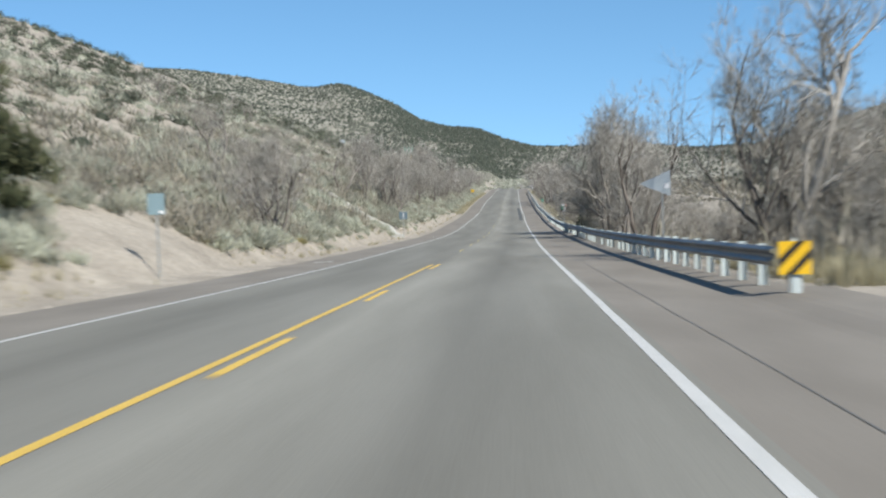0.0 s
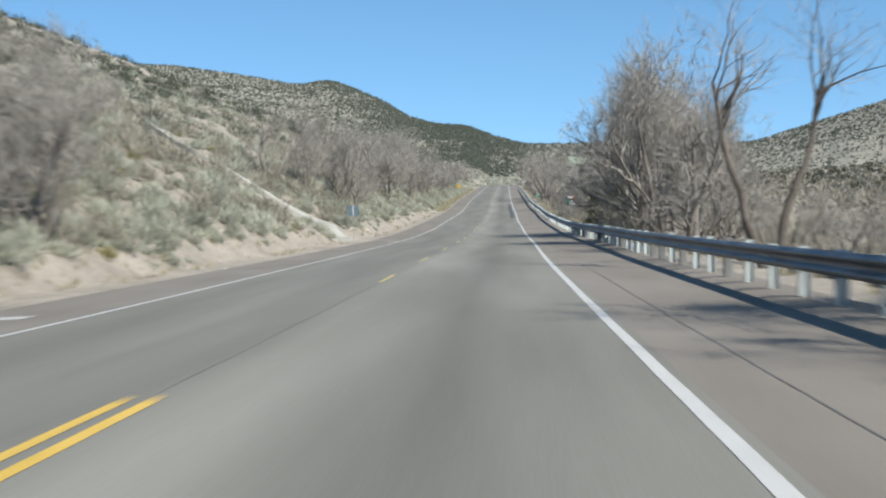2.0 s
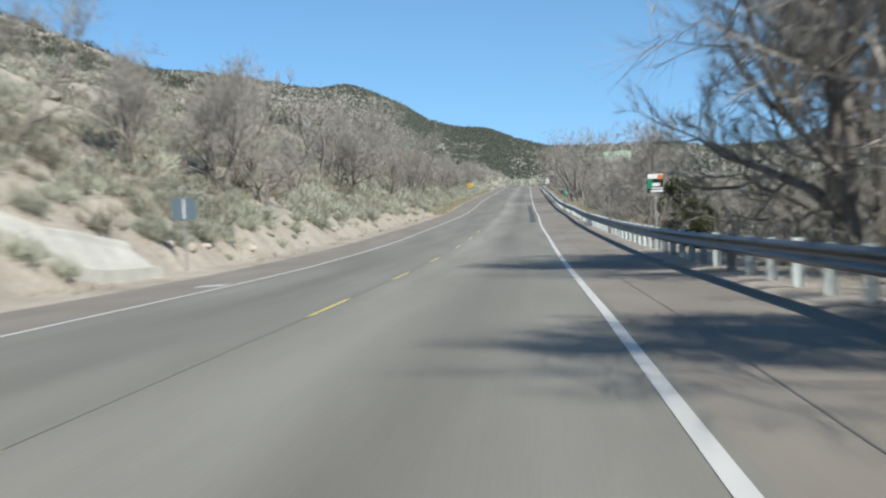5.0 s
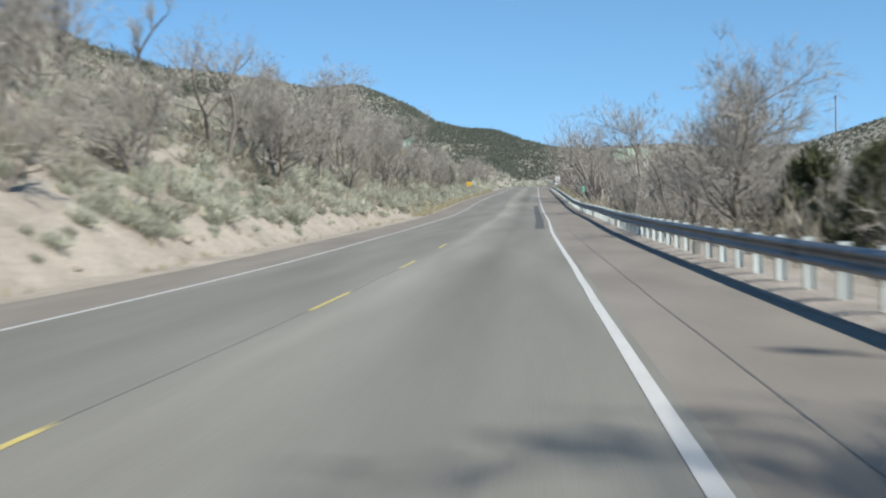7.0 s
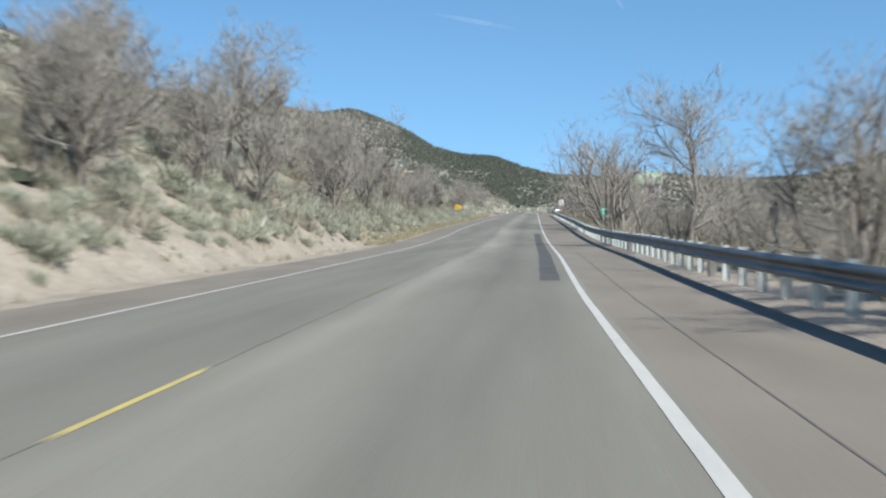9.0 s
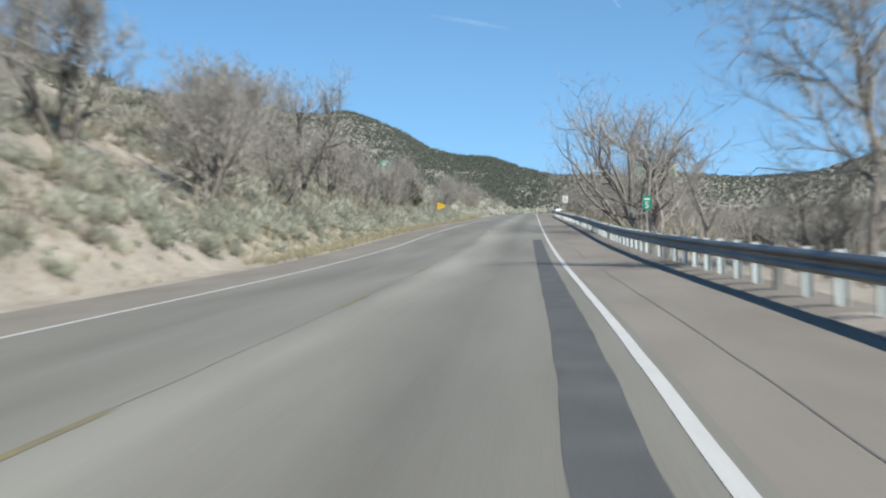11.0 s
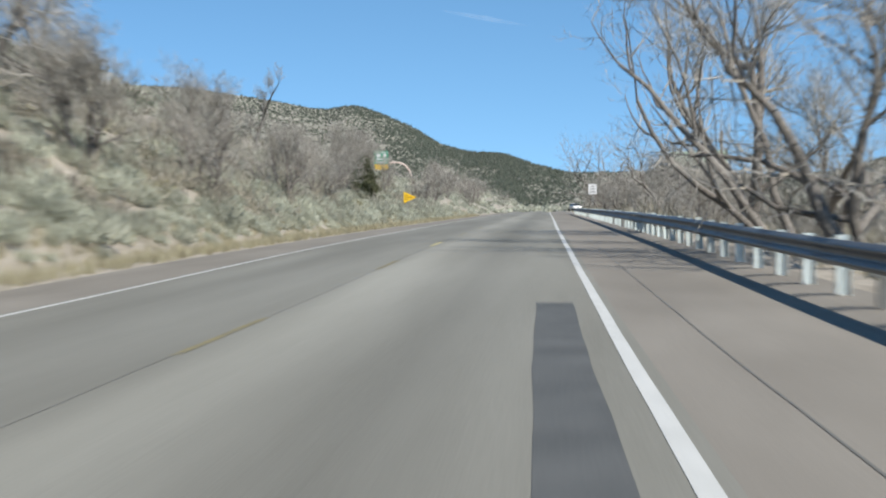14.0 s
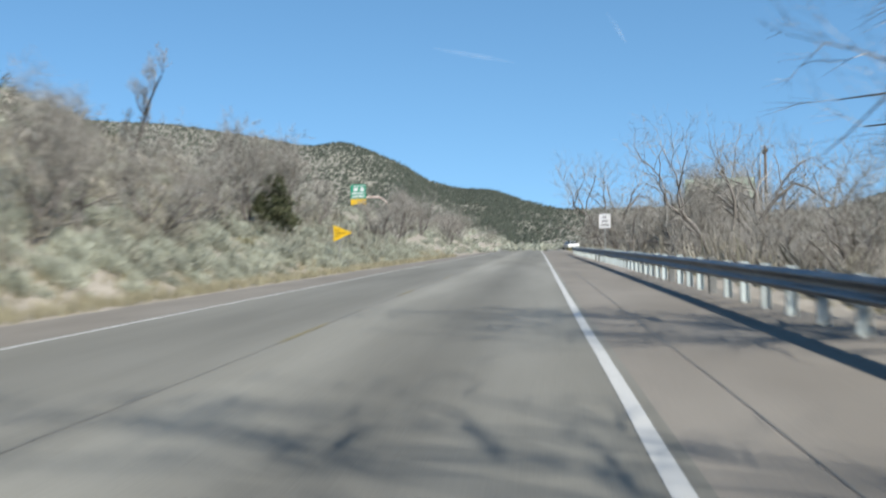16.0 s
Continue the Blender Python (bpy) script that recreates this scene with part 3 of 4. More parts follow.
def tree(shape, u, y, height, turn=0):
    """A bare tree of a shape and height; alike trees share their meshes."""
    if shape not in MASTER:
        t = bare_tree("bare_tree", 10 + len(MASTER), 7.0, COTTON, **SHAPES[shape])
        MASTER[shape] = t
        x = float(bend(y)) + u
        t.matrix_basis = pose(x, y, float(land(x, y)) - 0.05, 0, 0, turn)
        t.scale = (height / 7.0,) * 3
        return t
    return put(MASTER[shape], u, y, turn, height / 7.0)


RIGHT_TREES = [("snag", 9.9, 18.5, 9.6), ("full", 11.4, 25, 9.6), ("twiggy", 12.6, 19.5, 7.0), ("twiggy", 14.2, 22, 8.0), ("twiggy", 15.8, 18, 8.6), ("full", 13.4, 29, 7.4), ("bushy", 10.6, 15.6, 2.6), ("copse", 11, 30, 3.8), ("copse", 12, 36, 4), ("copse", 11, 44, 3.6), ("bushy", 10.5, 34, 3.2), ("bushy", 10.8, 48, 3.4), ("copse", 14, 42, 4.2), ("copse", 10.8, 26, 3.4), ("bushy", 11.5, 23.4, 3.5), ("bushy", 13, 14.8, 4), ("full", 12.5, 19.0, 4), ("full", 15, 26.6, 4.5), ("full", 17, 19.0, 4.5), ("broad", 13, 32.0, 4), ("full", 14, 37.4, 4),
               ("dead", 8.0, 38.9, 6.9), ("dead", 8.7, 40.4, 7.2), ("open", 13, 48.0, 4), ("bushy", 12, 52.1, 3.5), ("open", 8.5, 53.2, 6.4), ("full", 8.3, 63.5, 8.6), ("full", 11, 61, 6.4), ("full", 9.6, 66, 7.6), ("full", 9.4, 58.2, 6.6), ("bushy", 9.6, 56.5, 4), ("full", 9.4, 80.5, 12.6), ("full", 10.6, 84.5, 11.8), ("full", 11.4, 75, 9.6), ("bushy", 9.5, 70, 4.5), ("copse", 12, 75, 4.5),
               ("bushy", 9.5, 80, 3.5), ("bushy", 10.5, 86.3, 3.5), ("copse", 10, 93.7, 4), ("bushy", 11.5, 102.0, 3.8), ("copse", 10.5, 108, 4), ("tall", 9.9, 128, 7.9), ("full", 10.8, 131, 8.0), ("bushy", 9.6, 118, 3.6), ("bushy", 11.5, 112, 4), ("full", 12, 122, 5), ("copse", 10.8, 130, 4.5),
               ("bushy", 12.5, 135.6, 4.5), ("twiggy", 10.0, 142.5, 6.4), ("bushy", 9.8, 138, 3.5), ("bushy", 11, 152, 3.5), ("twiggy", 10.5, 158, 4.4), ("open", 10.6, 163, 4.2), ("tall", 9.8, 169.5, 9.4), ("bushy", 9.8, 174, 3.5), ("copse", 11.5, 180, 4), ("thin", 9.6, 191, 5.2),
               ("open", 10.0, 230.5, 11.0), ("tall", 11.8, 228.5, 8), ("open", 9.6, 209.5, 7.6), ("gnarled", 9.5, 214.5, 9.4), ("fan", 9.9, 221, 11.2), ("bushy", 12, 232, 4), ("bushy", 10.2, 240.4, 4), ("copse", 10.5, 250, 4.5), ("bushy", 10.5, 260, 4.2), ("copse", 11, 274, 3.8), ("gnarled", 13.2, 283, 10.6), ("gnarled", 16.8, 290, 11), ("twiggy", 11.4, 288, 6), ("twiggy", 14.8, 277, 6.4), ("full", 14.6, 300, 9.5), ("twiggy", 14.2, 296, 9.6), ("twiggy", 15.8, 305, 10.2), ("full", 13.2, 294, 8.6), ("twiggy", 17.5, 281, 6.6), ("full", 11, 297, 5), ("twiggy", 13, 303, 5.4), ("gnarled", 19, 306, 11), ("twiggy", 10.4, 311, 6.4), ("twiggy", 15.5, 314, 8), ("twiggy", 12, 322, 7), ("gnarled", 9.9, 338, 11.5), ("broad", 12.5, 345, 8), ("twiggy", 16, 332, 6.4), ("twiggy", 20, 322, 6.6),
               ("copse", 20, 340, 6.2), ("copse", 16, 350, 6.2), ("copse", 21, 352, 7), ("copse", 18.5, 358, 7.2), ("copse", 23, 345, 6.5), ("copse", 22, 362, 7.4), ("copse", 25, 356, 7.4), ("copse", 28, 352, 7.4), ("full", 10, 329.6, 5), ("full", 11, 352.8, 6.5), ("full", 10, 366.2, 6.5)]
LEFT_TREES = [("open", -38, 121, 4.6), ("open", -42, 142, 5), ("bushy", -31, 116, 3), ("bushy", -27, 100, 2.6), ("open", -45, 199, 4.5), ("open", -11.6, 220, 8.6), ("bushy", -9.0, 41.7, 5.2), ("full", -10.2, 43.8, 5.4), ("bushy", -11.5, 48.0, 5), ("open", -16, 59.3, 5), ("open", -13, 91.6, 6), ("full", -12, 99.9, 5.2), ("full", -11, 108.0, 6), ("bushy", -10.2, 113.5, 4.6), ("full", -12.5, 118.8, 6),
              ("bushy", -11, 126.1, 5), ("full", -16, 130.3, 6.5), ("thin", -16, 139.8, 6), ("open", -13, 145.9, 7.5), ("full", -10.8, 148.8, 6.5), ("bushy", -12.5, 152.5, 6.5), ("full", -13, 157.7, 7.5), ("full", -11.5, 164.1, 6.5), ("bushy", -10.2, 169.3, 5.5),
              ("tall", -13.5, 177.3, 8.5), ("full", -13, 184.0, 8.5), ("full", -10, 189.8, 6.5), ("bushy", -11, 195.5, 6), ("full", -12.5, 201.7, 7), ("bushy", -10.5, 207.9, 5.5), ("full", -14, 213.2, 7.5), ("tall", -15, 221.9, 7), ("tall", -14, 233.4, 8.2),
              ("full", -11, 226.2, 6), ("bushy", -10.3, 237.2, 5), ("full", -12, 243.7, 6), ("bushy", -10, 250.0, 5.2), ("full", -11, 255.2, 5), ("bushy", -10.5, 261.2, 4.6), ("thin", -21.9, 292.8, 8.2), ("bushy", -11.5, 271.6, 5.5), ("full", -12.5, 283.8, 6.5),
              ("full", -13, 295.9, 6.5), ("bushy", -12.3, 303, 4.6), ("bushy", -10.5, 322.4, 5), ("full", -11, 344.9, 6.5), ("full", -12, 361.2, 6), ("bushy", -10.5, 334.7, 5)]
rnd = random.Random(7)
for s, u, y, h in RIGHT_TREES + LEFT_TREES:
    tree(s, u, y, h, rnd.uniform(0, 360))
for k in range(48):   # the wood on the low ground by the creek
    y = rnd.uniform(6, 420)
    tree("copse", rnd.uniform(14, 34), y, rnd.uniform(3.6, 5.6) * (0.75 if y < 60 else 1), rnd.uniform(0, 360))
for k in range(22):
    y = rnd.uniform(350, 560)
    tree("copse", rnd.choice((-1, 1, 1)) * rnd.uniform(10, 26), y, rnd.uniform(4, 7), rnd.uniform(0, 360))


# ---- scrub ----
def tuft_cloud(rng, count, size, flat=0.75, leaf=0.16, up=0.4, wide=0.14):
    """Small pointed tufts that fill a low dome: corners and faces."""
    a = rng.uniform(0, 2 * np.pi, count)
    c = rng.uniform(0.0, 1, count)
    lobes = 1 + 0.22 * np.sin(3 * a + rng.uniform(0, 6)) + 0.15 * np.sin(5 * a + 9 * c + rng.uniform(0, 6))
    rad = size * lobes * rng.uniform(0.3, 1.0, count) ** 0.55
    s = np.sqrt(1 - c * c)
    p = np.stack([rad * s * np.cos(a), rad * s * np.sin(a), rad * c * flat], 1)
    d = p / (np.linalg.norm(p, axis=1, keepdims=True) + 1e-6) + rng.normal(0, 0.5, (count, 3)) + (0, 0, up)
    d /= np.linalg.norm(d, axis=1, keepdims=True)
    side = np.cross(d, rng.normal(0, 1, (count, 3)))
    side /= np.linalg.norm(side, axis=1, keepdims=True)
    ln = leaf * rng.uniform(0.6, 1.5, count)[:, None]
    v = np.stack([p - d * ln * 0.5 - side * ln * wide, p - d * ln * 0.5 + side * ln * wide, p + d * ln * 0.7], 1)
    return v.reshape(-1, 3), (np.arange(count * 3).reshape(-1, 3))


def scatter(name, mat, places, kinds, label, category):
    """Many plants joined into one mesh of kind stuff: places are rows of x, y, size, turn."""
    vs, fs, n, shade = [], [], 0, []
    z = land(places[:, 0], places[:, 1])
    for (x, y, size, turn), h, k in zip(places, z, np.arange(len(places)) % len(kinds)):
        v, f = kinds[k]
        c, s = math.cos(turn), math.sin(turn)
        w = v * size
        w = np.stack([w[:, 0] * c - w[:, 1] * s + x, w[:, 0] * s + w[:, 1] * c + y, w[:, 2] + h - 0.04], 1)
        vs.append(w), fs.append(f + n), shade.append(np.full(len(v), rng.uniform(-0.3, 0.2), np.float32))
        n += len(v)
    me = mesh_of(name, np.concatenate(vs), np.concatenate(fs), True)
    me.attributes.new("shade", "FLOAT", "POINT").data.foreach_set("value", np.concatenate(shade))
    return tagged(linked(name, me, mat), label, category, kind="stuff")


rng = np.random.default_rng(5)
BARE_SAND = [(-8.8, 21, 2.6, 6.5), (-9.8, 113.5, 1.1, 3.0)]   # centre and reach
DRAIN = [(-7.8, 88), (-8.3, 83.3), (-9.9, 80.2), (-12.2, 79.9), (-14.8, 80.5), (-17.9, 83)]   # offset, distance


def places(count, u0, u1, y0, y1, s0, s1, clump=9, seed=60, keep=0.5):
    u, y = rng.uniform(u0, u1, count), rng.uniform(y0, y1, count)
    ok = lumps(u, y, clump, seed, 2) * 0.5 + 0.5 + rng.uniform(-0.25, 0.25, count) > 1 - keep
    for (ua, ya), (ub, yb) in zip(DRAIN, DRAIN[1:]):   # the drain stays clear
        t = np.clip(((u - ua) * (ub - ua) + (y - ya) * (yb - ya)) / ((ub - ua) ** 2 + (yb - ya) ** 2), 0, 1)
        ok &= np.hypot(u - ua - t * (ub - ua), y - ya - t * (yb - ya)) > 1.25
        ok &= (u > ua) | (u < ub) | (y > ya + t * (yb - ya)) | (y < ya + t * (yb - ya) - 3.2)
    for uc, yc, ur, yr in BARE_SAND:
        ok &= ((u - uc) / ur) ** 2 + ((y - yc) / yr) ** 2 > 1
    u, y = u[ok], y[ok]
    return np.stack([u + bend(y), y, rng.uniform(s0, s1, len(u)), rng.uniform(0, 6.28, len(u))], 1)


def bush_kind(divisions, tufts, leaf, body=0.42):
    """A lumpy rounded body clothed with small leaf tufts."""
    bm = bmesh.new()
    bmesh.ops.create_icosphere(bm, subdivisions=divisions, radius=1)
    bmesh.ops.delete(bm, geom=[v for v in bm.verts if v.co.z < -0.25], context="VERTS")
    bm.verts.index_update()
    v = np.array([p.co[:] for p in bm.verts])
    f = np.array([[p.index for p in q.verts] for q in bm.faces])
    bm.free()
    shift = rng.uniform(0, 90)

    def lobe(p):
        return 1 + 0.30 * lumps(p[:, 0] * 2.2 + shift, p[:, 1] * 2.2 + 3 * p[:, 2], 1.0, 7, 2)
    v = v * (body * lobe(v) * rng.uniform(0.95, 1.05, len(v)))[:, None] * (1, 1, 0.85)
    d = rng.normal(0, 1, (tufts, 3))
    d[:, 2] = np.abs(d[:, 2]) * 0.9 - 0.08
    d /= np.linalg.norm(d, axis=1, keepdims=True)
    p = d * (body * lobe(d) * rng.uniform(0.95, 2.3, tufts))[:, None] * (1, 1, 0.85)
    way = d + rng.normal(0, 0.35, (tufts, 3)) + (0, 0, 0.6)
    way /= np.linalg.norm(way, axis=1, keepdims=True)
    side = np.cross(way, rng.normal(0, 1, (tufts, 3)))
    side /= np.linalg.norm(side, axis=1, keepdims=True)
    ln = leaf * rng.uniform(0.6, 1.4, tufts)[:, None]
    w = np.stack([p - way * ln * 0.5 - side * ln * 0.085, p - way * ln * 0.5 + side * ln * 0.085, p + way * ln * 0.7], 1).reshape(-1, 3)
    return np.concatenate([v, w]), np.concatenate([f, np.arange(tufts * 3).reshape(-1, 3) + len(v)])


SAGE_KINDS = [bush_kind(1, 560, 0.27) for _ in range(8)]
SLOPE_KINDS = [bush_kind(1, 200, 0.36) for _ in range(6)]
BRUSH_KINDS = [tuft_cloud(rng, 110, 1.0, 1.1, 0.42, 0.9, 0.06) for _ in range(6)]
FAR_KINDS = [tuft_cloud(rng, 32, 1.0, 0.85, 0.45, 0.4, 0.28) for _ in range(5)]
BLOB_KINDS = [tuft_cloud(rng, 30, 1.0, 1.0, 0.75, 0.3, 0.3) for _ in range(5)]


def mixed(rows):
    """Small plants far outnumber large ones."""
    rows[:, 2] *= rng.uniform(0.55, 1.0, len(rows)) ** 1.5
    return rows


scatter("sagebrush", SAGE, mixed(np.concatenate([places(1500, -12, -8.3, -34, 330, 0.45, 1.15, 4, keep=0.74), places(450, -9.5, -7.8, 46, 330, 0.25, 0.6, keep=0.6), places(420, -9.8, -7.8, 180, 335, 0.5, 0.9, keep=0.95)])), SAGE_KINDS,
        "pale grey-green sagebrush over the sandy slope", "shrubs")
by_drain = np.array([(bend(y) + u, y, s, u) for u, y, s in ((-8.4, 81.2, 0.75), (-8.9, 80.2, 0.7), (-8.0, 82.4, 0.6), (-11.5, 78.2, 0.7))])
scatter("sagebrush", SAGE, by_drain, SAGE_KINDS, "pale grey-green sagebrush beside the concrete drain", "shrubs")
scatter("sagebrush", SAGE, mixed(np.concatenate([places(1700, -19, -12, -34, 330, 0.5, 1.25, 4, keep=0.66), places(900, -34, -7.6, 325, 470, 0.5, 1.2, keep=0.85)])), SLOPE_KINDS, "pale grey-green sagebrush higher on the slope", "shrubs")
HILL_KINDS = [bush_kind(1, 70, 0.46) for _ in range(6)]
scatter("sagebrush", SAGE, places(4200, -60, -19, -34, 460, 0.45, 1.15, 5, keep=0.55), HILL_KINDS, "pale grey-green sagebrush on the upper hillside", "shrubs")
scatter("sagebrush", SAGE, np.concatenate([places(4200, -300, -60, 20, 900, 0.6, 1.4, 30, 62, keep=0.55), places(1500, -60, 60, 420, 900, 0.7, 1.6, 30, 63, 0.7)]), FAR_KINDS,
        "pale grey-green sagebrush over the far slopes", "shrubs")
scatter("rabbitbrush", GOLD, mixed(np.concatenate([places(520, -20, -8.4, -34, 330, 0.3, 0.7, seed=66, keep=0.5), places(60, 8.2, 13, 6, 16, 0.4, 0.9, seed=67, keep=0.8), places(70, 7.8, 11, 300, 420, 0.4, 0.9, seed=68, keep=0.8)])), SAGE_KINDS,
        "yellowish rabbitbrush clumps on the verge", "shrubs")
scatter("brush", BRUSH, np.concatenate([places(2300, -26, -8.8, -34, 330, 0.4, 1.0, seed=70, keep=0.6), places(1700, 8.6, 34, 2, 460, 0.5, 1.4, seed=71, keep=0.8)]), BRUSH_KINDS,
        "grey-brown leafless brush under the trees", "shrubs")
scatter("junipers", HAZY_JUNIPER, np.concatenate([places(4500, 100, 520, 20, 1300, 1.2, 2.6, 40, 81, 0.75)]), BLOB_KINDS,
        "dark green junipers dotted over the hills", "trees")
SHRUB_KINDS = [bush_kind(2, 150, 0.36, 0.62) for _ in range(5)]
scatter("shrubs", HAZY_JUNIPER, mixed(np.concatenate([places(420, -50, -19, -20, 330, 0.6, 1.4, 15, 85, 0.55), places(650, -300, -48, 20, 950, 0.9, 2.2, 40, 80, 0.5), places(130, -19, -10, -34, 330, 0.5, 1.0, 9, 86, 0.5), places(380, -110, -26, 20, 200, 0.9, 2.0, 16, 89, 0.55), places(1500, -190, -34, 200, 460, 1.0, 2.3, 18, 90, 0.6)])), SHRUB_KINDS, "dark olive shrubs on the sandy hillside", "shrubs")
by_sand = np.array([(bend(y) + u, y, s, u) for u, y, s in ((-9.3, 28.2, 1.1), (-9.0, 29.6, 1.0), (-9.7, 29.2, 1.3), (-9.3, 31.0, 1.15), (-10.2, 30.4, 1.2))])
scatter("brush", BRUSH, by_sand, SAGE_KINDS, "dark brown bushes above the bare sand", "shrubs")
scatter("brush", BRUSH, places(1500, -45, -14, -34, 330, 0.5, 1.3, 6, 88, 0.6), HILL_KINDS, "grey-brown bushes on the upper hillside", "shrubs")
scatter("brush", BRUSH, mixed(places(900, -17, -8.6, -34, 330, 0.45, 1.05, 5, 87, 0.6)), SLOPE_KINDS, "rounded grey-brown bushes among the sagebrush", "shrubs")
scatter("brush", BRUSH, np.concatenate([places(7500, 60, 500, 20, 1300, 1.3, 3.0, 40, 82, 0.85), places(1500, 32, 130, 0, 700, 0.8, 2.0, 20, 83, 0.8)]), FAR_KINDS, "grey-brown scrub over the low ground and hill", "shrubs")


def mountain_trees():
    """Junipers over the far mountain, joined."""
    gx, gy, gz = mountain_grid
    rows, cols = gx.shape
    width = np.hypot(np.diff(gx[50]), np.diff(gy[50]))
    az = np.degrees(np.arctan2(gx[50], gy[50]))[:-1]
    deep = np.hypot(gx[70] - gx[0], gy[70] - gy[0])[:-1]
    width = np.where((az > -24) & (az < 25), width * deep, 0)
    count = 78000
    fi = rng.uniform(0, 1, count) ** 0.7 * 71
    fj = rng.choice(cols - 1, count, p=width / width.sum()) + rng.uniform(0, 1, count)
    i, j = np.floor(fi).astype(int), np.floor(fj).astype(int)
    a, b = fi - i, fj - j

    def between(g):
        return (g[i, j] * (1 - a) + g[i + 1, j] * a) * (1 - b) + (g[i, j + 1] * (1 - a) + g[i + 1, j + 1] * a) * b
    x, y, z = between(gx), between(gy), between(gz)
    keep = 0.45 * lumps(x, y, 60, 91, 4) + rng.uniform(-0.5, 0.5, count) > -0.14
    x, y, z = x[keep], y[keep], z[keep]
    size = rng.uniform(0.55, 1.45, len(x)) * (0.6 + np.hypot(x, y) / 2400)
    blobs = [tuft_cloud(rng, 6, 1.0, 0.9, 1.15, 0.2, 0.42) for _ in range(6)]
    vs, fs, n = [], [], 0
    for k, blob in enumerate(blobs):
        v, f = blob
        w = v[None] * size[k::6, None, None] + np.stack([x, y, z - 0.3], -1)[k::6, None]
        vs.append(w.reshape(-1, 3)), fs.append((f[None] + (np.arange(len(w)) * len(v))[:, None, None] + n).reshape(-1, 3))
        n += w.shape[0] * len(v)
    return tagged(linked("junipers", mesh_of("junipers", np.concatenate(vs), np.concatenate(fs)), HAZY_RIDGE_JUNIPER), "dark junipers dotted over the far mountain", "trees", kind="stuff")


mountain_trees()


# ---- dry grass and stones ----
def grass_kind(blades, size):
    a, r = rng.uniform(0, 6.28, blades), rng.uniform(0, 0.3, blades) * size
    p = np.stack([r * np.cos(a), r * np.sin(a), 0 * r], 1)
    tip = p + np.stack([np.cos(a) * rng.uniform(0.05, 0.35, blades), np.sin(a) * rng.uniform(0.05, 0.35, blades), rng.uniform(0.6, 1.1, blades)], 1) * size
    side = np.stack([-np.sin(a), np.cos(a), 0 * a], 1) * 0.022 * size
    return np.stack([p - side, p + side, tip], 1).reshape(-1, 3), np.arange(blades * 3).reshape(-1, 3)


GRASS_KINDS = [grass_kind(18, 1.0) for _ in range(5)]
scatter("dry_grass", DRY_GRASS, np.concatenate([places(5200, -8.6, -6.3, 185, 360, 0.18, 0.42, 5, 95, 0.85), places(1500, -8.3, -6.8, -34, 185, 0.15, 0.35, 5, 96, 0.4), places(2600, -18, -8, -34, 330, 0.2, 0.5, 6, 97, 0.5),
                                             places(2600, 7.6, 10.5, 5, 350, 0.2, 0.5, 6, 98, 0.65), places(1500, 7.4, 14, 4.5, 17, 0.3, 0.7, 6, 99, 0.9)]), GRASS_KINDS, "dry golden grass along the verge", "grass")


def stone_kind():
    bm = bmesh.new()
    bmesh.ops.create_icosphere(bm, subdivisions=1, radius=1)
    v = np.array([p.co[:] for p in bm.verts]) * rng.uniform(0.65, 1.15, (len(bm.verts), 1)) * (1, 0.8, 0.55)
    bm.verts.index_update()
    f = np.array([[p.index for p in q.verts] for q in bm.faces])
    bm.free()
    return v, f


STONE_KINDS = [stone_kind() for _ in range(6)]
scatter("stones", ROCK, np.concatenate([places(900, -8.8, -6.0, -30, 330, 0.03, 0.12, 6, 101, 0.6), places(260, -16, -8, -30, 330, 0.1, 0.32, 8, 102, 0.5), places(400, 7.0, 9, 5, 350, 0.03, 0.1, 6, 103, 0.6)]), STONE_KINDS,
        "pale loose stones on the sandy verge", "stones")
for k, (u, y, s) in enumerate(((-7.9, 101, 0.3), (-8.2, 94, 0.35), (-8.7, 77, 0.4), (-8.4, 49, 0.3), (-7.8, 112, 0.25), (-8.1, 122, 0.3), (-7.7, 133, 0.22))):
    v, f = STONE_KINDS[k % 6]
    x = float(bend(y)) + u
    b = tagged(linked("boulder", mesh_of("boulder", v * s, f), ROCK), "pale weathered boulder in the sandy bank", "boulder", "boulders in the bank")
    b.matrix_basis = pose(x, y, float(land(x, y)) + 0.3 * s, 0, 0, 40 * k)


# ---- junipers near the road ----
def juniper(seed, height):
    g = np.random.default_rng(seed)
    t = tagged(new("juniper_tree"), "dense dark green juniper on the roadside slope", "tree", "junipers by the road")
    v, f = tubes([(0, 0, -0.3, 0.05, 0.02, height * 0.5, 0.13, 0.08), (0.05, 0.02, height * 0.5, 0, 0, height * 0.9, 0.08, 0.02)], 7)
    linked("trunk", mesh_of("trunk", v, f, True), BARK, t)
    vs, fs, n = [], [], 0
    for k in range(46):
        h = g.uniform(0.04, 1.0)
        wide = height * 0.36 * (1 - h) ** 0.6 * (0.7 + 0.5 * min(1, h * 5)) + 0.06
        a = g.uniform(0, 6.28)
        q = tuft_cloud(g, 80, height * 0.10 * g.uniform(0.8, 1.5), 1.3, 0.2, 1.0, 0.16)
        rr = wide * g.uniform(0.4, 1.0)
        vs.append(q[0] + (rr * math.cos(a), rr * math.sin(a), h * height * 0.9)), fs.append(q[1] + n)
        n += len(q[0])
    tagged(linked("foliage", mesh_of("foliage", np.concatenate(vs), np.concatenate(fs)), JUNIPER, t), kind="stuff")
    return t


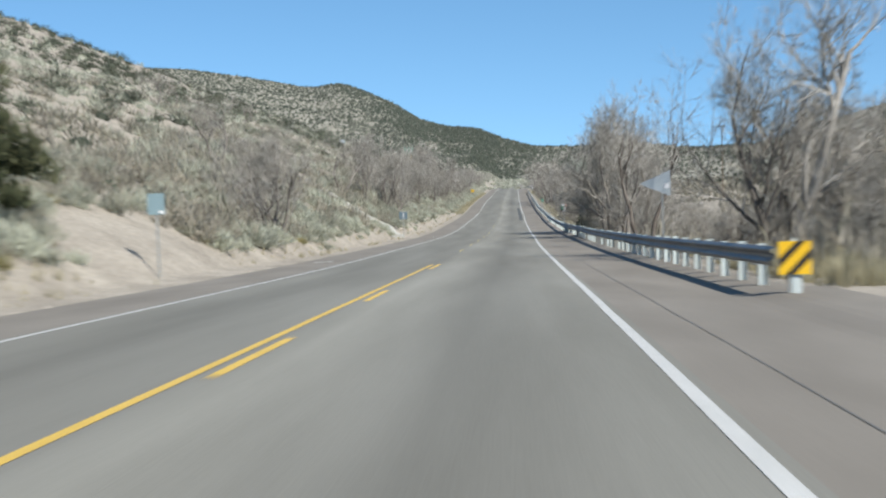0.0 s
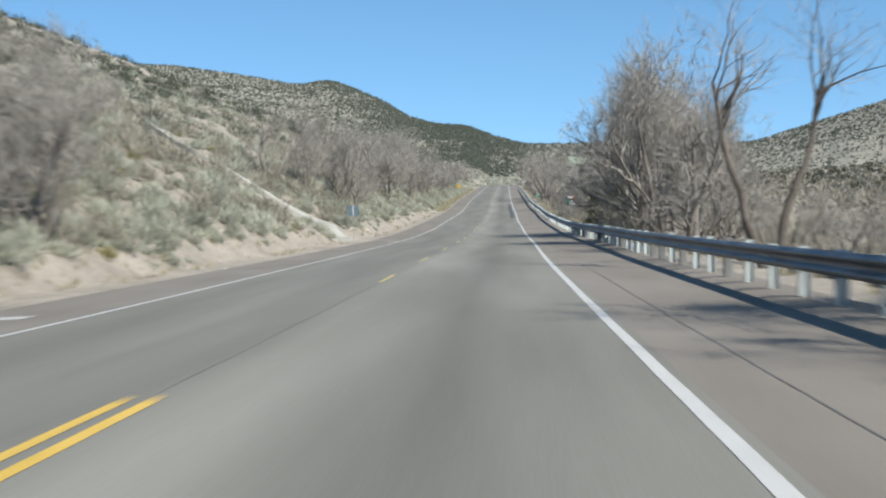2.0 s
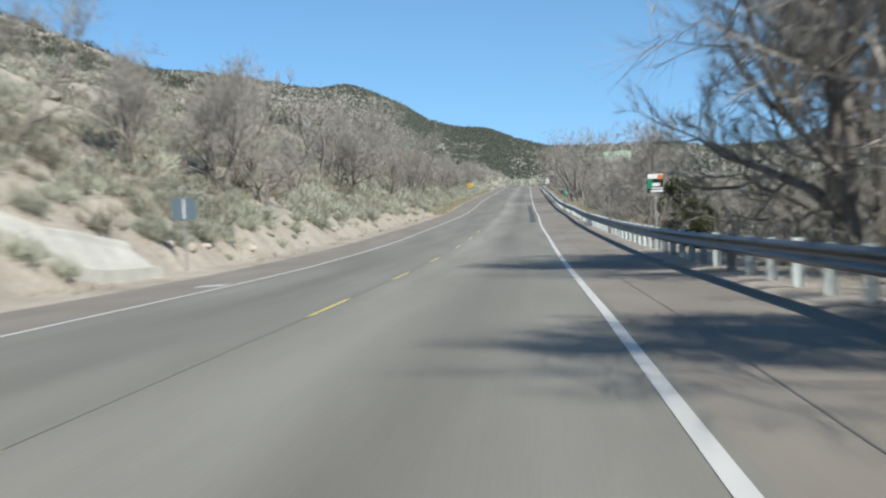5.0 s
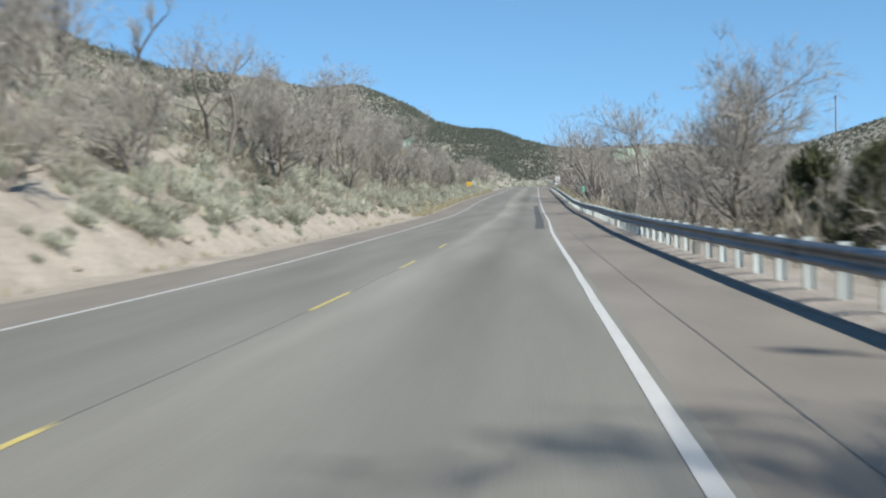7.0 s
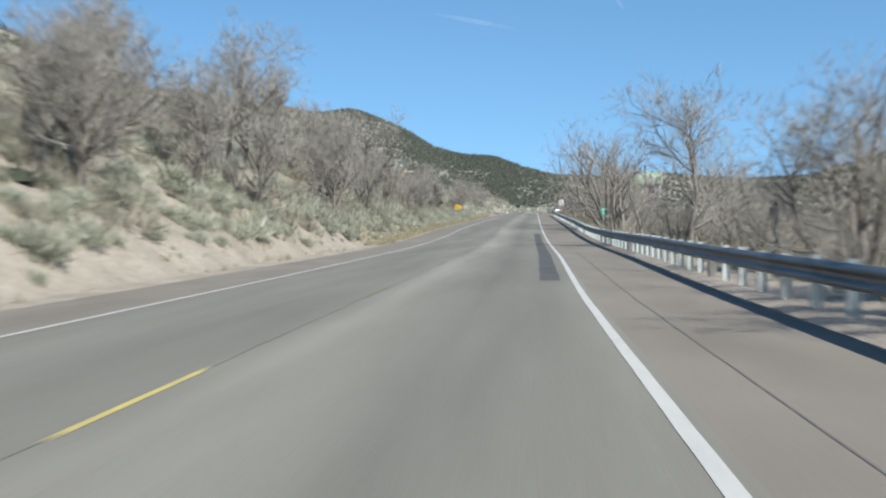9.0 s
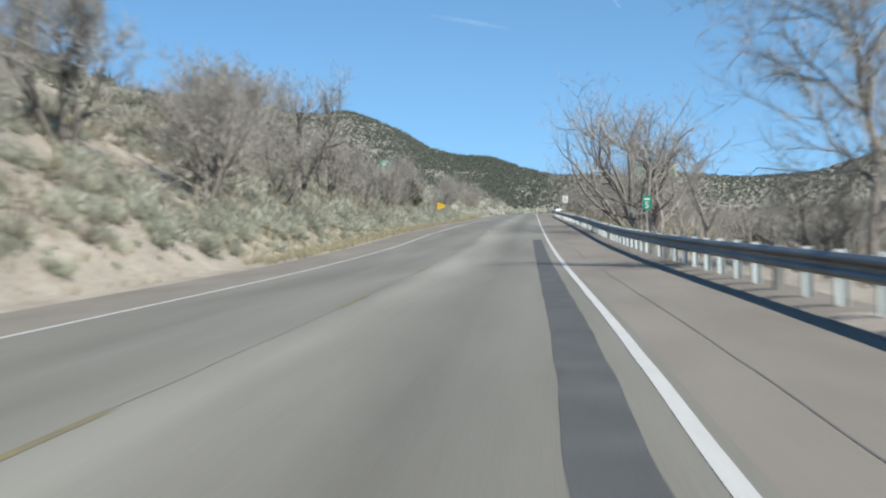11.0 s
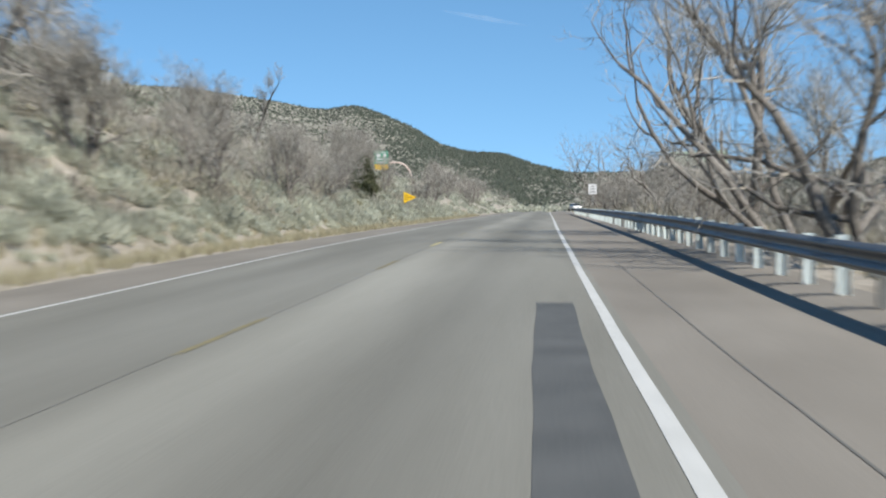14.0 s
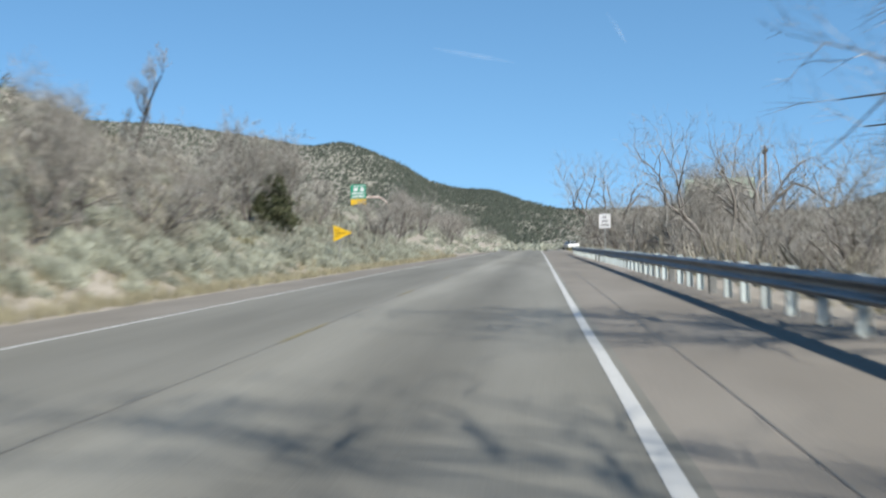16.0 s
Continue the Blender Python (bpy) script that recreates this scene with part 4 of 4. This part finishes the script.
first = juniper(3, 3.0)
JUNIPERS = [(-11.3, 284.5, 3.4), (10.4, 118, 3.4), (10.8, 113.5, 3.3), (9.8, 109.5, 2.8), (11, 121.5, 2.6), (9.8, 104.5, 2.0), (8.7, 99.5, 1.7), (13.2, 112.6, 3.8), (14, 190.3, 2.6), (16, 197.5, 3.0), (13.5, 202.7, 2.2), (17, 184.0, 2.8), (-10.7, 13.8, 3.9), (-16, 22.3, 2.0), (15, 54.2, 2.5), (12.5, 133.5, 2.0)]
for k, (u, y, h) in enumerate(JUNIPERS):
    if k:
        put(first, u, y, 70 * k, h / 3.0)
    else:
        x = float(bend(y)) + u
        first.matrix_basis, first.scale = pose(x, y, float(land(x, y)) - 0.05), (h / 3.0,) * 3


# ---- concrete drain on the bank, apron ----
def draped(name, pts, width, mat, lift=0.08):
    """A slab laid down the bank along a line of (offset, distance)."""
    t = np.linspace(0, 1, 40)
    pu, py = np.interp(t, np.linspace(0, 1, len(pts)), [p[0] for p in pts]), np.interp(t, np.linspace(0, 1, len(pts)), [p[1] for p in pts])
    du, dy = np.gradient(pu), np.gradient(py)
    ln = np.hypot(du, dy)
    nu, ny = -dy / ln, du / ln
    rows = []
    for s, h in ((-1, -0.3), (-1, lift + 0.1), (-0.8, lift + 0.1), (-0.7, lift), (0.7, lift), (0.8, lift + 0.1), (1, lift + 0.1), (1, -0.3)):
        uu, yy = pu + nu * s * width / 2, py + ny * s * width / 2
        xx = bend(yy) + uu
        rows.append(np.stack([xx, yy, land(xx, yy) + h], -1))
    v = np.stack(rows, 1)
    n = v.shape[1]
    i = np.arange((len(t) - 1) * n).reshape(len(t) - 1, n)[:, :-1].ravel()
    return linked(name, mesh_of(name, v.reshape(-1, 3), np.stack([i, i + 1, i + 1 + n, i + n], 1)), mat)


tagged(draped("concrete_drain", DRAIN, 1.0, CONCRETE, 0.22), "pale concrete drain running down the sandy bank", "drain")
apron = ribbon("apron", RIGHT_EDGE, 13.5, -80, 5, -0.004, SHOULDER, thick=0.1)
tagged(apron, "worn asphalt apron at the end of the guardrail", "pavement", kind="structure")


# ---- signs ----
def plate(name, outline, thick, mat, parent, label=""):
    """A flat plate in the x-z plane, its face towards -y."""
    bm = bmesh.new()
    front = [bm.verts.new((x, -thick / 2, z)) for x, z in outline]
    back = [bm.verts.new((x, thick / 2, z)) for x, z in outline]
    bm.faces.new(front[::-1]), bm.faces.new(back)
    for k in range(len(front)):
        bm.faces.new((front[k], front[k - 1], back[k - 1], back[k]))
    bmesh.ops.recalc_face_normals(bm, faces=bm.faces[:])
    return part(name, bm, mat, parent, label)


def rect(x0, x1, z0, z1, r=0.0):
    if not r:
        return [(x0, z0), (x1, z0), (x1, z1), (x0, z1)]
    out = []
    for cx, cz, a in ((x1 - r, z0 + r, -90), (x1 - r, z1 - r, 0), (x0 + r, z1 - r, 90), (x0 + r, z0 + r, 180)):
        out += [(cx + r * math.cos(radians(a + b)), cz + r * math.sin(radians(a + b))) for b in (0, 45, 90)]
    return out


def sign(name, label, category, u, y, turn=0.0, post_top=2.2, post_mat=None):
    """A sign with its post on the ground; the caller hangs the plates."""
    x = float(bend(y)) + u
    s = tagged(new(name), label, category)
    s.matrix_basis = pose(x, y, float(land(x, y)), 0, 0, turn)
    bm = bmesh.new()
    for a in (-0.028, 0.022):
        box_bm(bm, a, a + 0.006, 0.02, 0.06, -0.4, post_top)
    box_bm(bm, -0.022, 0.022, 0.02, 0.026, -0.4, post_top)
    part("post", bm, post_mat or SIGN_POST, s)
    return s


def bars(face, rows, mat, y=-0.012):
    for x0, x1, z0, z1 in rows:
        plate("lettering", rect(x0, x1, z0, z1), 0.004, mat, face).matrix_basis = pose(0, y, 0)


def height_over(u, y, z):
    return z - float(land(float(bend(y)) + u, y))


# back of a pennant sign for oncoming drivers
h = height_over(7.0, 22.8, 0.26)
s = sign("pennant_sign", "back of grey aluminium pennant sign on steel post", "road sign", 7.0, 22.8, 3, h + 0.38)
p = plate("panel", [(-0.72, h), (0.25, h + 0.40), (0.25, h - 0.40)], 0.006, SIGN_BACK, s, "bare aluminium triangular panel back")
plate("sticker", rect(0.06, 0.20, h - 0.16, h + 0.0), 0.003, SIGN_WHITE, p, "white sticker").matrix_basis = pose(0, -0.007, 0)
# yellow pennant
h = height_over(-7.9, 285.6, -4.2)
s = sign("pennant_sign", "yellow triangular pennant sign with black lettering on post", "road sign", -7.9, 285.6, 4, h + 0.3)
p = plate("panel", [(0.72, h), (-0.30, h + 0.46), (-0.30, h - 0.46)], 0.006, SIGN_YELLOW, s, "bright yellow triangular panel")
bars(p, [(-0.22, 0.02, h + 0.13, h + 0.17), (-0.22, 0.34, h - 0.02, h + 0.02), (-0.22, 0.02, h - 0.17, h - 0.13)], SIGN_BLACK)
# backs of two small signs for oncoming drivers
h = height_over(-7.7, 18.2, 0.24)
s = sign("small_sign", "faded pale blue rectangular sign on a grey post", "road sign", -7.7, 18.2, 8, h + 0.25)
p = plate("panel", rect(-0.24, 0.24, h - 0.30, h + 0.30, 0.04), 0.006, SIGN_PALE_BLUE, s, "faded pale blue panel")
plate("sticker", rect(0.08, 0.20, h - 0.27, h - 0.19), 0.003, SIGN_WHITE, p, "white sticker").matrix_basis = pose(0, -0.007, 0)
h = height_over(-7.6, 91.3, -2.9)
s = sign("small_sign", "small blue sign with pale upright stripe on post", "road sign", -7.6, 91.3, 5, h + 0.3)
p = plate("panel", rect(-0.36, 0.36, h - 0.34, h + 0.34, 0.03), 0.006, SIGN_BLUE, s, "dull blue panel")
bars(p, [(-0.02, 0.03, h - 0.3, h + 0.3)], SIGN_WHITE)
# route board: white, orange, black and green
h = height_over(6.7, 93.8, -2.73)
s = sign("route_sign", "small white, black and green route sign beyond the guardrail", "road sign", 6.7, 93.8, 0, h + 0.28)
p = plate("panel", rect(-0.25, 0.25, h - 0.30, h + 0.30, 0.02), 0.006, SIGN_BLACK, s, "black route panel")
bars(p, [(-0.23, 0.24, h + 0.13, h + 0.285), (-0.10, 0.14, h - 0.11, h + 0.0), (-0.14, 0.23, h - 0.19, h - 0.15), (-0.14, 0.23, h - 0.285, h - 0.22)], SIGN_WHITE)
bars(p, [(-0.24, -0.09, h - 0.17, h + 0.12)], SIGN_GREEN, -0.014)
bars(p, [(0.08, 0.23, h + 0.11, h + 0.25)], SIGN_ORANGE, -0.016)
# mile marker
h = height_over(7.1, 189.3, -4.56)
s = sign("mile_marker", "narrow green mile marker with white digit on post", "road sign", 7.1, 189.3, 0, h + 0.2)
p = plate("panel", rect(-0.15, 0.15, h - 0.26, h + 0.26, 0.02), 0.006, SIGN_GREEN, s, "green panel")
bars(p, [(-0.10, 0.10, h + 0.10, h + 0.16)], SIGN_WHITE)
digit = bpy.data.curves.new("digit", "FONT")
digit.body, digit.size, digit.align_x, digit.extrude = "5", 0.34, "CENTER", 0.002
tmp = bpy.data.objects.new("digit", digit)
scene.collection.objects.link(tmp)
me = bpy.data.meshes.new_from_object(tmp.evaluated_get(bpy.context.evaluated_depsgraph_get()))
bpy.data.objects.remove(tmp)
d = linked("digit", me, SIGN_WHITE, p)
d.matrix_basis = pose(0, -0.012, h - 0.20, 90, 0, 0)
# white regulatory sign
h = height_over(6.9, 290, -3.85)
s = sign("regulatory_sign", "white rectangular sign with black lettering on post", "road sign", 6.9, 290, 0, h + 0.5)
p = plate("panel", rect(-0.33, 0.33, h - 0.41, h + 0.41, 0.04), 0.006, SIGN_WHITE, s, "white panel")
for n, z in ((2, 0.17), (3, -0.06), (4, -0.29)):
    bars(p, [(-0.06 * n + 0.12 * k + 0.02, -0.06 * n + 0.12 * k + 0.10, h + z, h + z + 0.11) for k in range(n)], LETTER_GREY)
# object marker at the rail's end
y0 = POST_Y[0] - 0.55
s = sign("object_marker", "black and yellow striped marker panel at the rail end", "road sign", 6.56, y0, 0, 0.9, POST_STEEL)
p = plate("panel", rect(-0.24, 0.24, 0.36, 0.86), 0.02, SIGN_YELLOW, s, "yellow reflective panel")
for k in (0.09, -0.24):   # stripes rising to the right, cut by the panel's edge
    q = []
    for x in np.linspace(-0.24, 0.24, 25):
        q.append((x, min(max(0.61 + x + k, 0.36), 0.86)))
    for x in np.linspace(0.24, -0.24, 25):
        q.append((x, min(max(0.61 + x + k + 0.14, 0.36), 0.86)))
    q = [a for n, a in enumerate(q) if a not in q[:n]]
    plate("stripe", q, 0.003, SIGN_BLACK, p, "black diagonal stripe").matrix_basis = pose(0, -0.0125, 0)
bm = bmesh.new()
box_bm(bm, -0.06, 0.10, 0.03, 0.16, -0.4, 0.70)
part("end_post", bm, POST_STEEL, s)
# overhead guide sign far off, hung from a bent mast
ms = tagged(new("guide_sign"), "large green guide sign hung from a bent mast", "road sign")
gx, gy = -46.7, 560.0
base = float(land(gx + 7.5, gy))
ms.matrix_basis = pose(gx, gy, 0, 0, 0, 4)
arc = [(0.0, 9.1), (2.0, 9.15)] + [(2.8 + 4.4 * math.sin(a), 3.4 + 5.75 * math.cos(a)) for a in np.linspace(0, 1.5, 8)] + [(7.3, base - 1)]
v, f = tubes([(xa, 0.25, za, xb, 0.25, zb, 0.27, 0.27) for (xa, za), (xb, zb) in zip(arc, arc[1:])], 10)
linked("mast", mesh_of("mast", v, f, True), RUST_PIPE, ms)
p = plate("panel", rect(-4.2, 0.1, 8.75, 12.8, 0.2), 0.12, SIGN_GREEN, ms, "green guide panel")
bars(p, [(-3.9, -0.2, 12.3, 12.5), (-3.4, -2.2, 10.9, 11.9), (-1.5, -0.4, 10.9, 11.9), (-3.8, -0.3, 10.1, 10.5), (-3.8, -0.3, 9.2, 9.6)], SIGN_WHITE, -0.07)
plate("exit_panel", rect(-4.2, 0.1, 7.1, 8.7), 0.12, SIGN_YELLOW, ms, "yellow lower panel")


# ---- house with green roof beyond the trees ----
def house(x, y, turn, z):
    hs = tagged(new("house"), "pale house with green metal roof beyond bare trees", "house")
    hs.matrix_basis = pose(x, y, z, 0, 0, turn)
    bm = bmesh.new()
    box_bm(bm, -3.8, 3.8, -3.5, 3.5, -6, 4.6)
    part("wall", bm, WALL_PALE, hs)
    bm = bmesh.new()
    vs = [bm.verts.new(q) for q in ((-4.2, -4.2, 4.4), (4.2, -4.2, 4.4), (4.2, 4.2, 4.4), (-4.2, 4.2, 4.4), (-4.2, 0, 7.0), (4.2, 0, 7.0))]
    for q in ((0, 1, 5, 4), (2, 3, 4, 5), (0, 4, 3), (1, 2, 5), (0, 3, 2, 1)):
        bm.faces.new([vs[i] for i in q])
    part("roof", bm, ROOF_GREEN, hs)
    bm = bmesh.new()
    vs = [bm.verts.new(q) for q in ((0.5, -4.3, 4.5), (3.7, -4.3, 4.5), (2.1, -4.3, 6.4), (0.5, -1, 4.5), (3.7, -1, 4.5), (2.1, -0.6, 6.4))]
    for q in ((0, 1, 2), (0, 2, 5, 3), (1, 4, 5, 2), (3, 5, 4)):
        bm.faces.new([vs[i] for i in q])
    part("gable", bm, WALL_PALE, hs)
    for wx in (-3, -0.8, 2.1):
        w = plate("window", rect(wx - 0.6, wx + 0.6, 2.4, 3.8), 0.1, GLASS_DARK, hs)
        w.matrix_basis = pose(0, -3.53, 0)
        for q in (rect(wx - 0.7, wx - 0.6, 2.3, 3.9), rect(wx + 0.6, wx + 0.7, 2.3, 3.9), rect(wx - 0.6, wx + 0.6, 3.8, 3.9), rect(wx - 0.6, wx + 0.6, 2.3, 2.4)):
            plate("frame", q, 0.16, SIGN_WHITE, w)
    return hs


house(24.5, 371, -8, -4.6)


# ---- white car standing past the rail ----
def car(u, y, turn):
    x = float(bend(y)) + u
    c = tagged(new("car"), "small white car standing beside the road", "car")
    c.matrix_basis = pose(x, y, float(land(x, y)), 0, 0, turn)
    bm = bmesh.new()
    side = [(-2.1, 0.35), (2.1, 0.35), (2.15, 0.65), (1.95, 0.85), (1.1, 0.95), (-2.0, 0.98), (-2.15, 0.7)]
    rows = [[bm.verts.new((w, a, b)) for a, b in side] for w in (-0.88, 0.88)]
    bm.faces.new(rows[0][::-1]), bm.faces.new(rows[1])
    for k in range(len(side)):
        bm.faces.new((rows[0][k - 1], rows[0][k], rows[1][k], rows[1][k - 1]))
    bmesh.ops.recalc_face_normals(bm, faces=bm.faces[:])
    bmesh.ops.bevel(bm, geom=bm.edges[:], offset=0.06, segments=2, affect="EDGES")
    part("body", bm, CAR_WHITE, c)
    bm = bmesh.new()
    low = [bm.verts.new(q) for q in ((-0.8, -1.75, 0.95), (0.8, -1.75, 0.95), (0.8, 1.15, 0.95), (-0.8, 1.15, 0.95))]
    high = [bm.verts.new(q) for q in ((-0.62, -1.2, 1.42), (0.62, -1.2, 1.42), (0.62, 0.4, 1.42), (-0.62, 0.4, 1.42))]
    for k in range(4):
        bm.faces.new((low[k - 1], low[k], high[k], high[k - 1]))
    part("windows", bm, GLASS_DARK, c)
    bm = bmesh.new()
    box_bm(bm, -0.63, 0.63, -1.22, 0.42, 1.40, 1.47)
    bmesh.ops.bevel(bm, geom=bm.edges[:], offset=0.025, segments=2, affect="EDGES")
    part("roof", bm, CAR_WHITE, c)
    for wx in (-0.82, 0.82):
        for wy in (-1.3, 1.35):
            v, f = tubes([(wx - 0.1, wy, 0.32, wx + 0.1, wy, 0.32, 0.32, 0.32), (wx + 0.1, wy, 0.32, wx + 0.11, wy, 0.32, 0.32, 0.01), (wx - 0.11, wy, 0.32, wx - 0.1, wy, 0.32, 0.01, 0.32)], 16)
            linked("wheel", mesh_of("wheel", v, f), TYRE, c)
    return c


car(8.6, 428, 15)


# ---- contrail ----
def contrail(start, end):
    """A thin streak of ice cloud, wider and thinner towards its old end."""
    m = bpy.data.materials.new("ice_cloud")
    m.use_nodes = True
    n, l = m.node_tree.nodes, m.node_tree.links
    clear_part, mix, noise = n.new("ShaderNodeBsdfTransparent"), n.new("ShaderNodeMixShader"), n.new("ShaderNodeTexNoise")
    noise.inputs["Scale"].default_value = 0.012
    co, mr = n.new("ShaderNodeTexCoord"), n.new("ShaderNodeMapRange")
    l.new(co.outputs["Object"], noise.inputs["Vector"])
    l.new(noise.outputs[0], mr.inputs[0])
    mr.inputs[1].default_value, mr.inputs[2].default_value, mr.inputs[3].default_value, mr.inputs[4].default_value = 0.35, 0.7, 0.0, 0.05
    n["Principled BSDF"].inputs["Base Color"].default_value, n["Principled BSDF"].inputs["Roughness"].default_value = (0.9, 0.9, 0.9, 1), 1.0
    l.new(mr.outputs[0], mix.inputs[0])
    l.new(clear_part.outputs[0], mix.inputs[1])
    l.new(n["Principled BSDF"].outputs[0], mix.inputs[2])
    l.new(mix.outputs[0], n["Material Output"].inputs["Surface"])
    a, b = Vector(start), Vector(end)
    pts = [a.lerp(b, k / 12) for k in range(13)]
    wide = [7 * math.sin(math.pi * (0.04 + 0.92 * k / 12)) ** 0.7 for k in range(13)]
    v, f = tubes([(*pts[k], *pts[k + 1], wide[k], wide[k + 1]) for k in range(12)], 12)
    return tagged(linked("contrail", mesh_of("contrail", v, f, True), m), "faint white contrail high in the blue sky", "cloud", kind="structure")


contrail((-339.0, 4200.0, 647.0), (-64.0, 4200.0, 588.0))
contrail((238.0, 4200.0, 742.0), (300.0, 4200.0, 640.0))


# ---- wooden post, hillside box, power line ----
def wooden_post(u, y, top):
    """A weathered square post with a short board near its top."""
    x = float(bend(y)) + u
    g = float(land(x, y))
    w = tagged(new("wooden_post"), "weathered wooden post with a small nailed board", "post")
    w.matrix_basis = pose(x, y, g, 0, 1.5, 12)
    bm = bmesh.new()
    box_bm(bm, -0.055, 0.055, -0.055, 0.055, -0.4, top - g)
    bmesh.ops.bevel(bm, geom=bm.edges[:], offset=0.012, segments=1, affect="EDGES")
    part("post", bm, WOOD_AND_SHADED_POST, w)
    bm = bmesh.new()
    box_bm(bm, -0.20, 0.02, -0.080, -0.057, top - g - 0.42, top - g - 0.14)
    bmesh.ops.bevel(bm, geom=bm.edges[:], offset=0.006, segments=1, affect="EDGES")
    part("board", bm, LETTER_GREY, w, "dark weathered board")


wooden_post(8.45, 143, -4.1)


def utility_box(x, y):
    """A pale metal cabinet on a concrete pad."""
    g = float(land(x, y))
    c = tagged(new("utility_box"), "pale grey metal utility box on the sandy hillside", "box")
    c.matrix_basis = pose(x, y, g, 0, 0, 20)
    bm = bmesh.new()
    box_bm(bm, -0.85, 0.85, -0.5, 0.5, -0.6, 0.12)
    part("pad", bm, CONCRETE, c)
    bm = bmesh.new()
    box_bm(bm, -0.7, 0.7, -0.4, 0.4, 0.12, 1.25)
    bmesh.ops.bevel(bm, geom=bm.edges[:], offset=0.03, segments=2, affect="EDGES")
    part("cabinet", bm, SIGN_BACK, c)
    for x0 in (-0.66, 0.02):
        d = plate("door", rect(x0, x0 + 0.64, 0.2, 1.15, 0.02), 0.02, SIGN_BACK, c)
        d.matrix_basis = pose(0, -0.41, 0)
    bm = bmesh.new()
    box_bm(bm, -0.76, 0.76, -0.46, 0.46, 1.25, 1.31)
    part("lid", bm, SIGN_BACK, c)


utility_box(-45.8, 319.4)


def utility_pole(x, y, top):
    """A wooden pole with a crossarm and glass insulators; returns where the wires hang."""
    g = float(land(x, y))
    u = tagged(new("utility_pole"), "brown wooden utility pole standing among bare trees", "utility pole", "poles of the power line")
    u.matrix_basis = pose(x, y, g)
    v, f = tubes([(0, 0, -0.8, 0, 0, top - g, 0.15, 0.10), (0, 0, top - g, 0, 0, top - g + 0.03, 0.10, 0.01)], 10)
    linked("pole", mesh_of("pole", v, f, True), POLE_WOOD, u)
    bm = bmesh.new()
    box_bm(bm, -0.06, 0.06, -1.1, 1.1, top - g - 0.55, top - g - 0.43)
    part("crossarm", bm, POLE_WOOD, u)
    hooks = []
    for k in (-0.95, 0.95):
        v, f = tubes([(0, k, top - g - 0.43, 0, k, top - g - 0.34, 0.05, 0.06), (0, k, top - g - 0.34, 0, k, top - g - 0.26, 0.06, 0.03)], 8)
        linked("insulator", mesh_of("insulator", v, f, True), GLASS_DARK, u)
        hooks.append(Vector((x, y + k, top - 0.30)))
    return hooks


POLE_WOOD = material("pole_wood", (0.12, 0.088, 0.06), (0.21, 0.16, 0.115), 3.0, 0.9, 0.4, stretch=(1, 1, 0.15), fine=30)
CABLE = material("cable", (0.03, 0.03, 0.03), (0.05, 0.05, 0.05), 3.0, 0.6, 0.0)
for a, b in zip(utility_pole(20.7, 320, 2.4), utility_pole(57, 311, 9.5)):
    pts = [a.lerp(b, k / 16) - Vector((0, 0, 1.0 * (1 - (k / 8 - 1) ** 2))) for k in range(17)]
    v, f = tubes([(*p, *q, 0.006, 0.006) for p, q in zip(pts, pts[1:])], 5)
    tagged(linked("power_cable", mesh_of("power_cable", v, f, True), CABLE), "thin dark power cable slung between wooden poles", "cable", "cables of the power line")
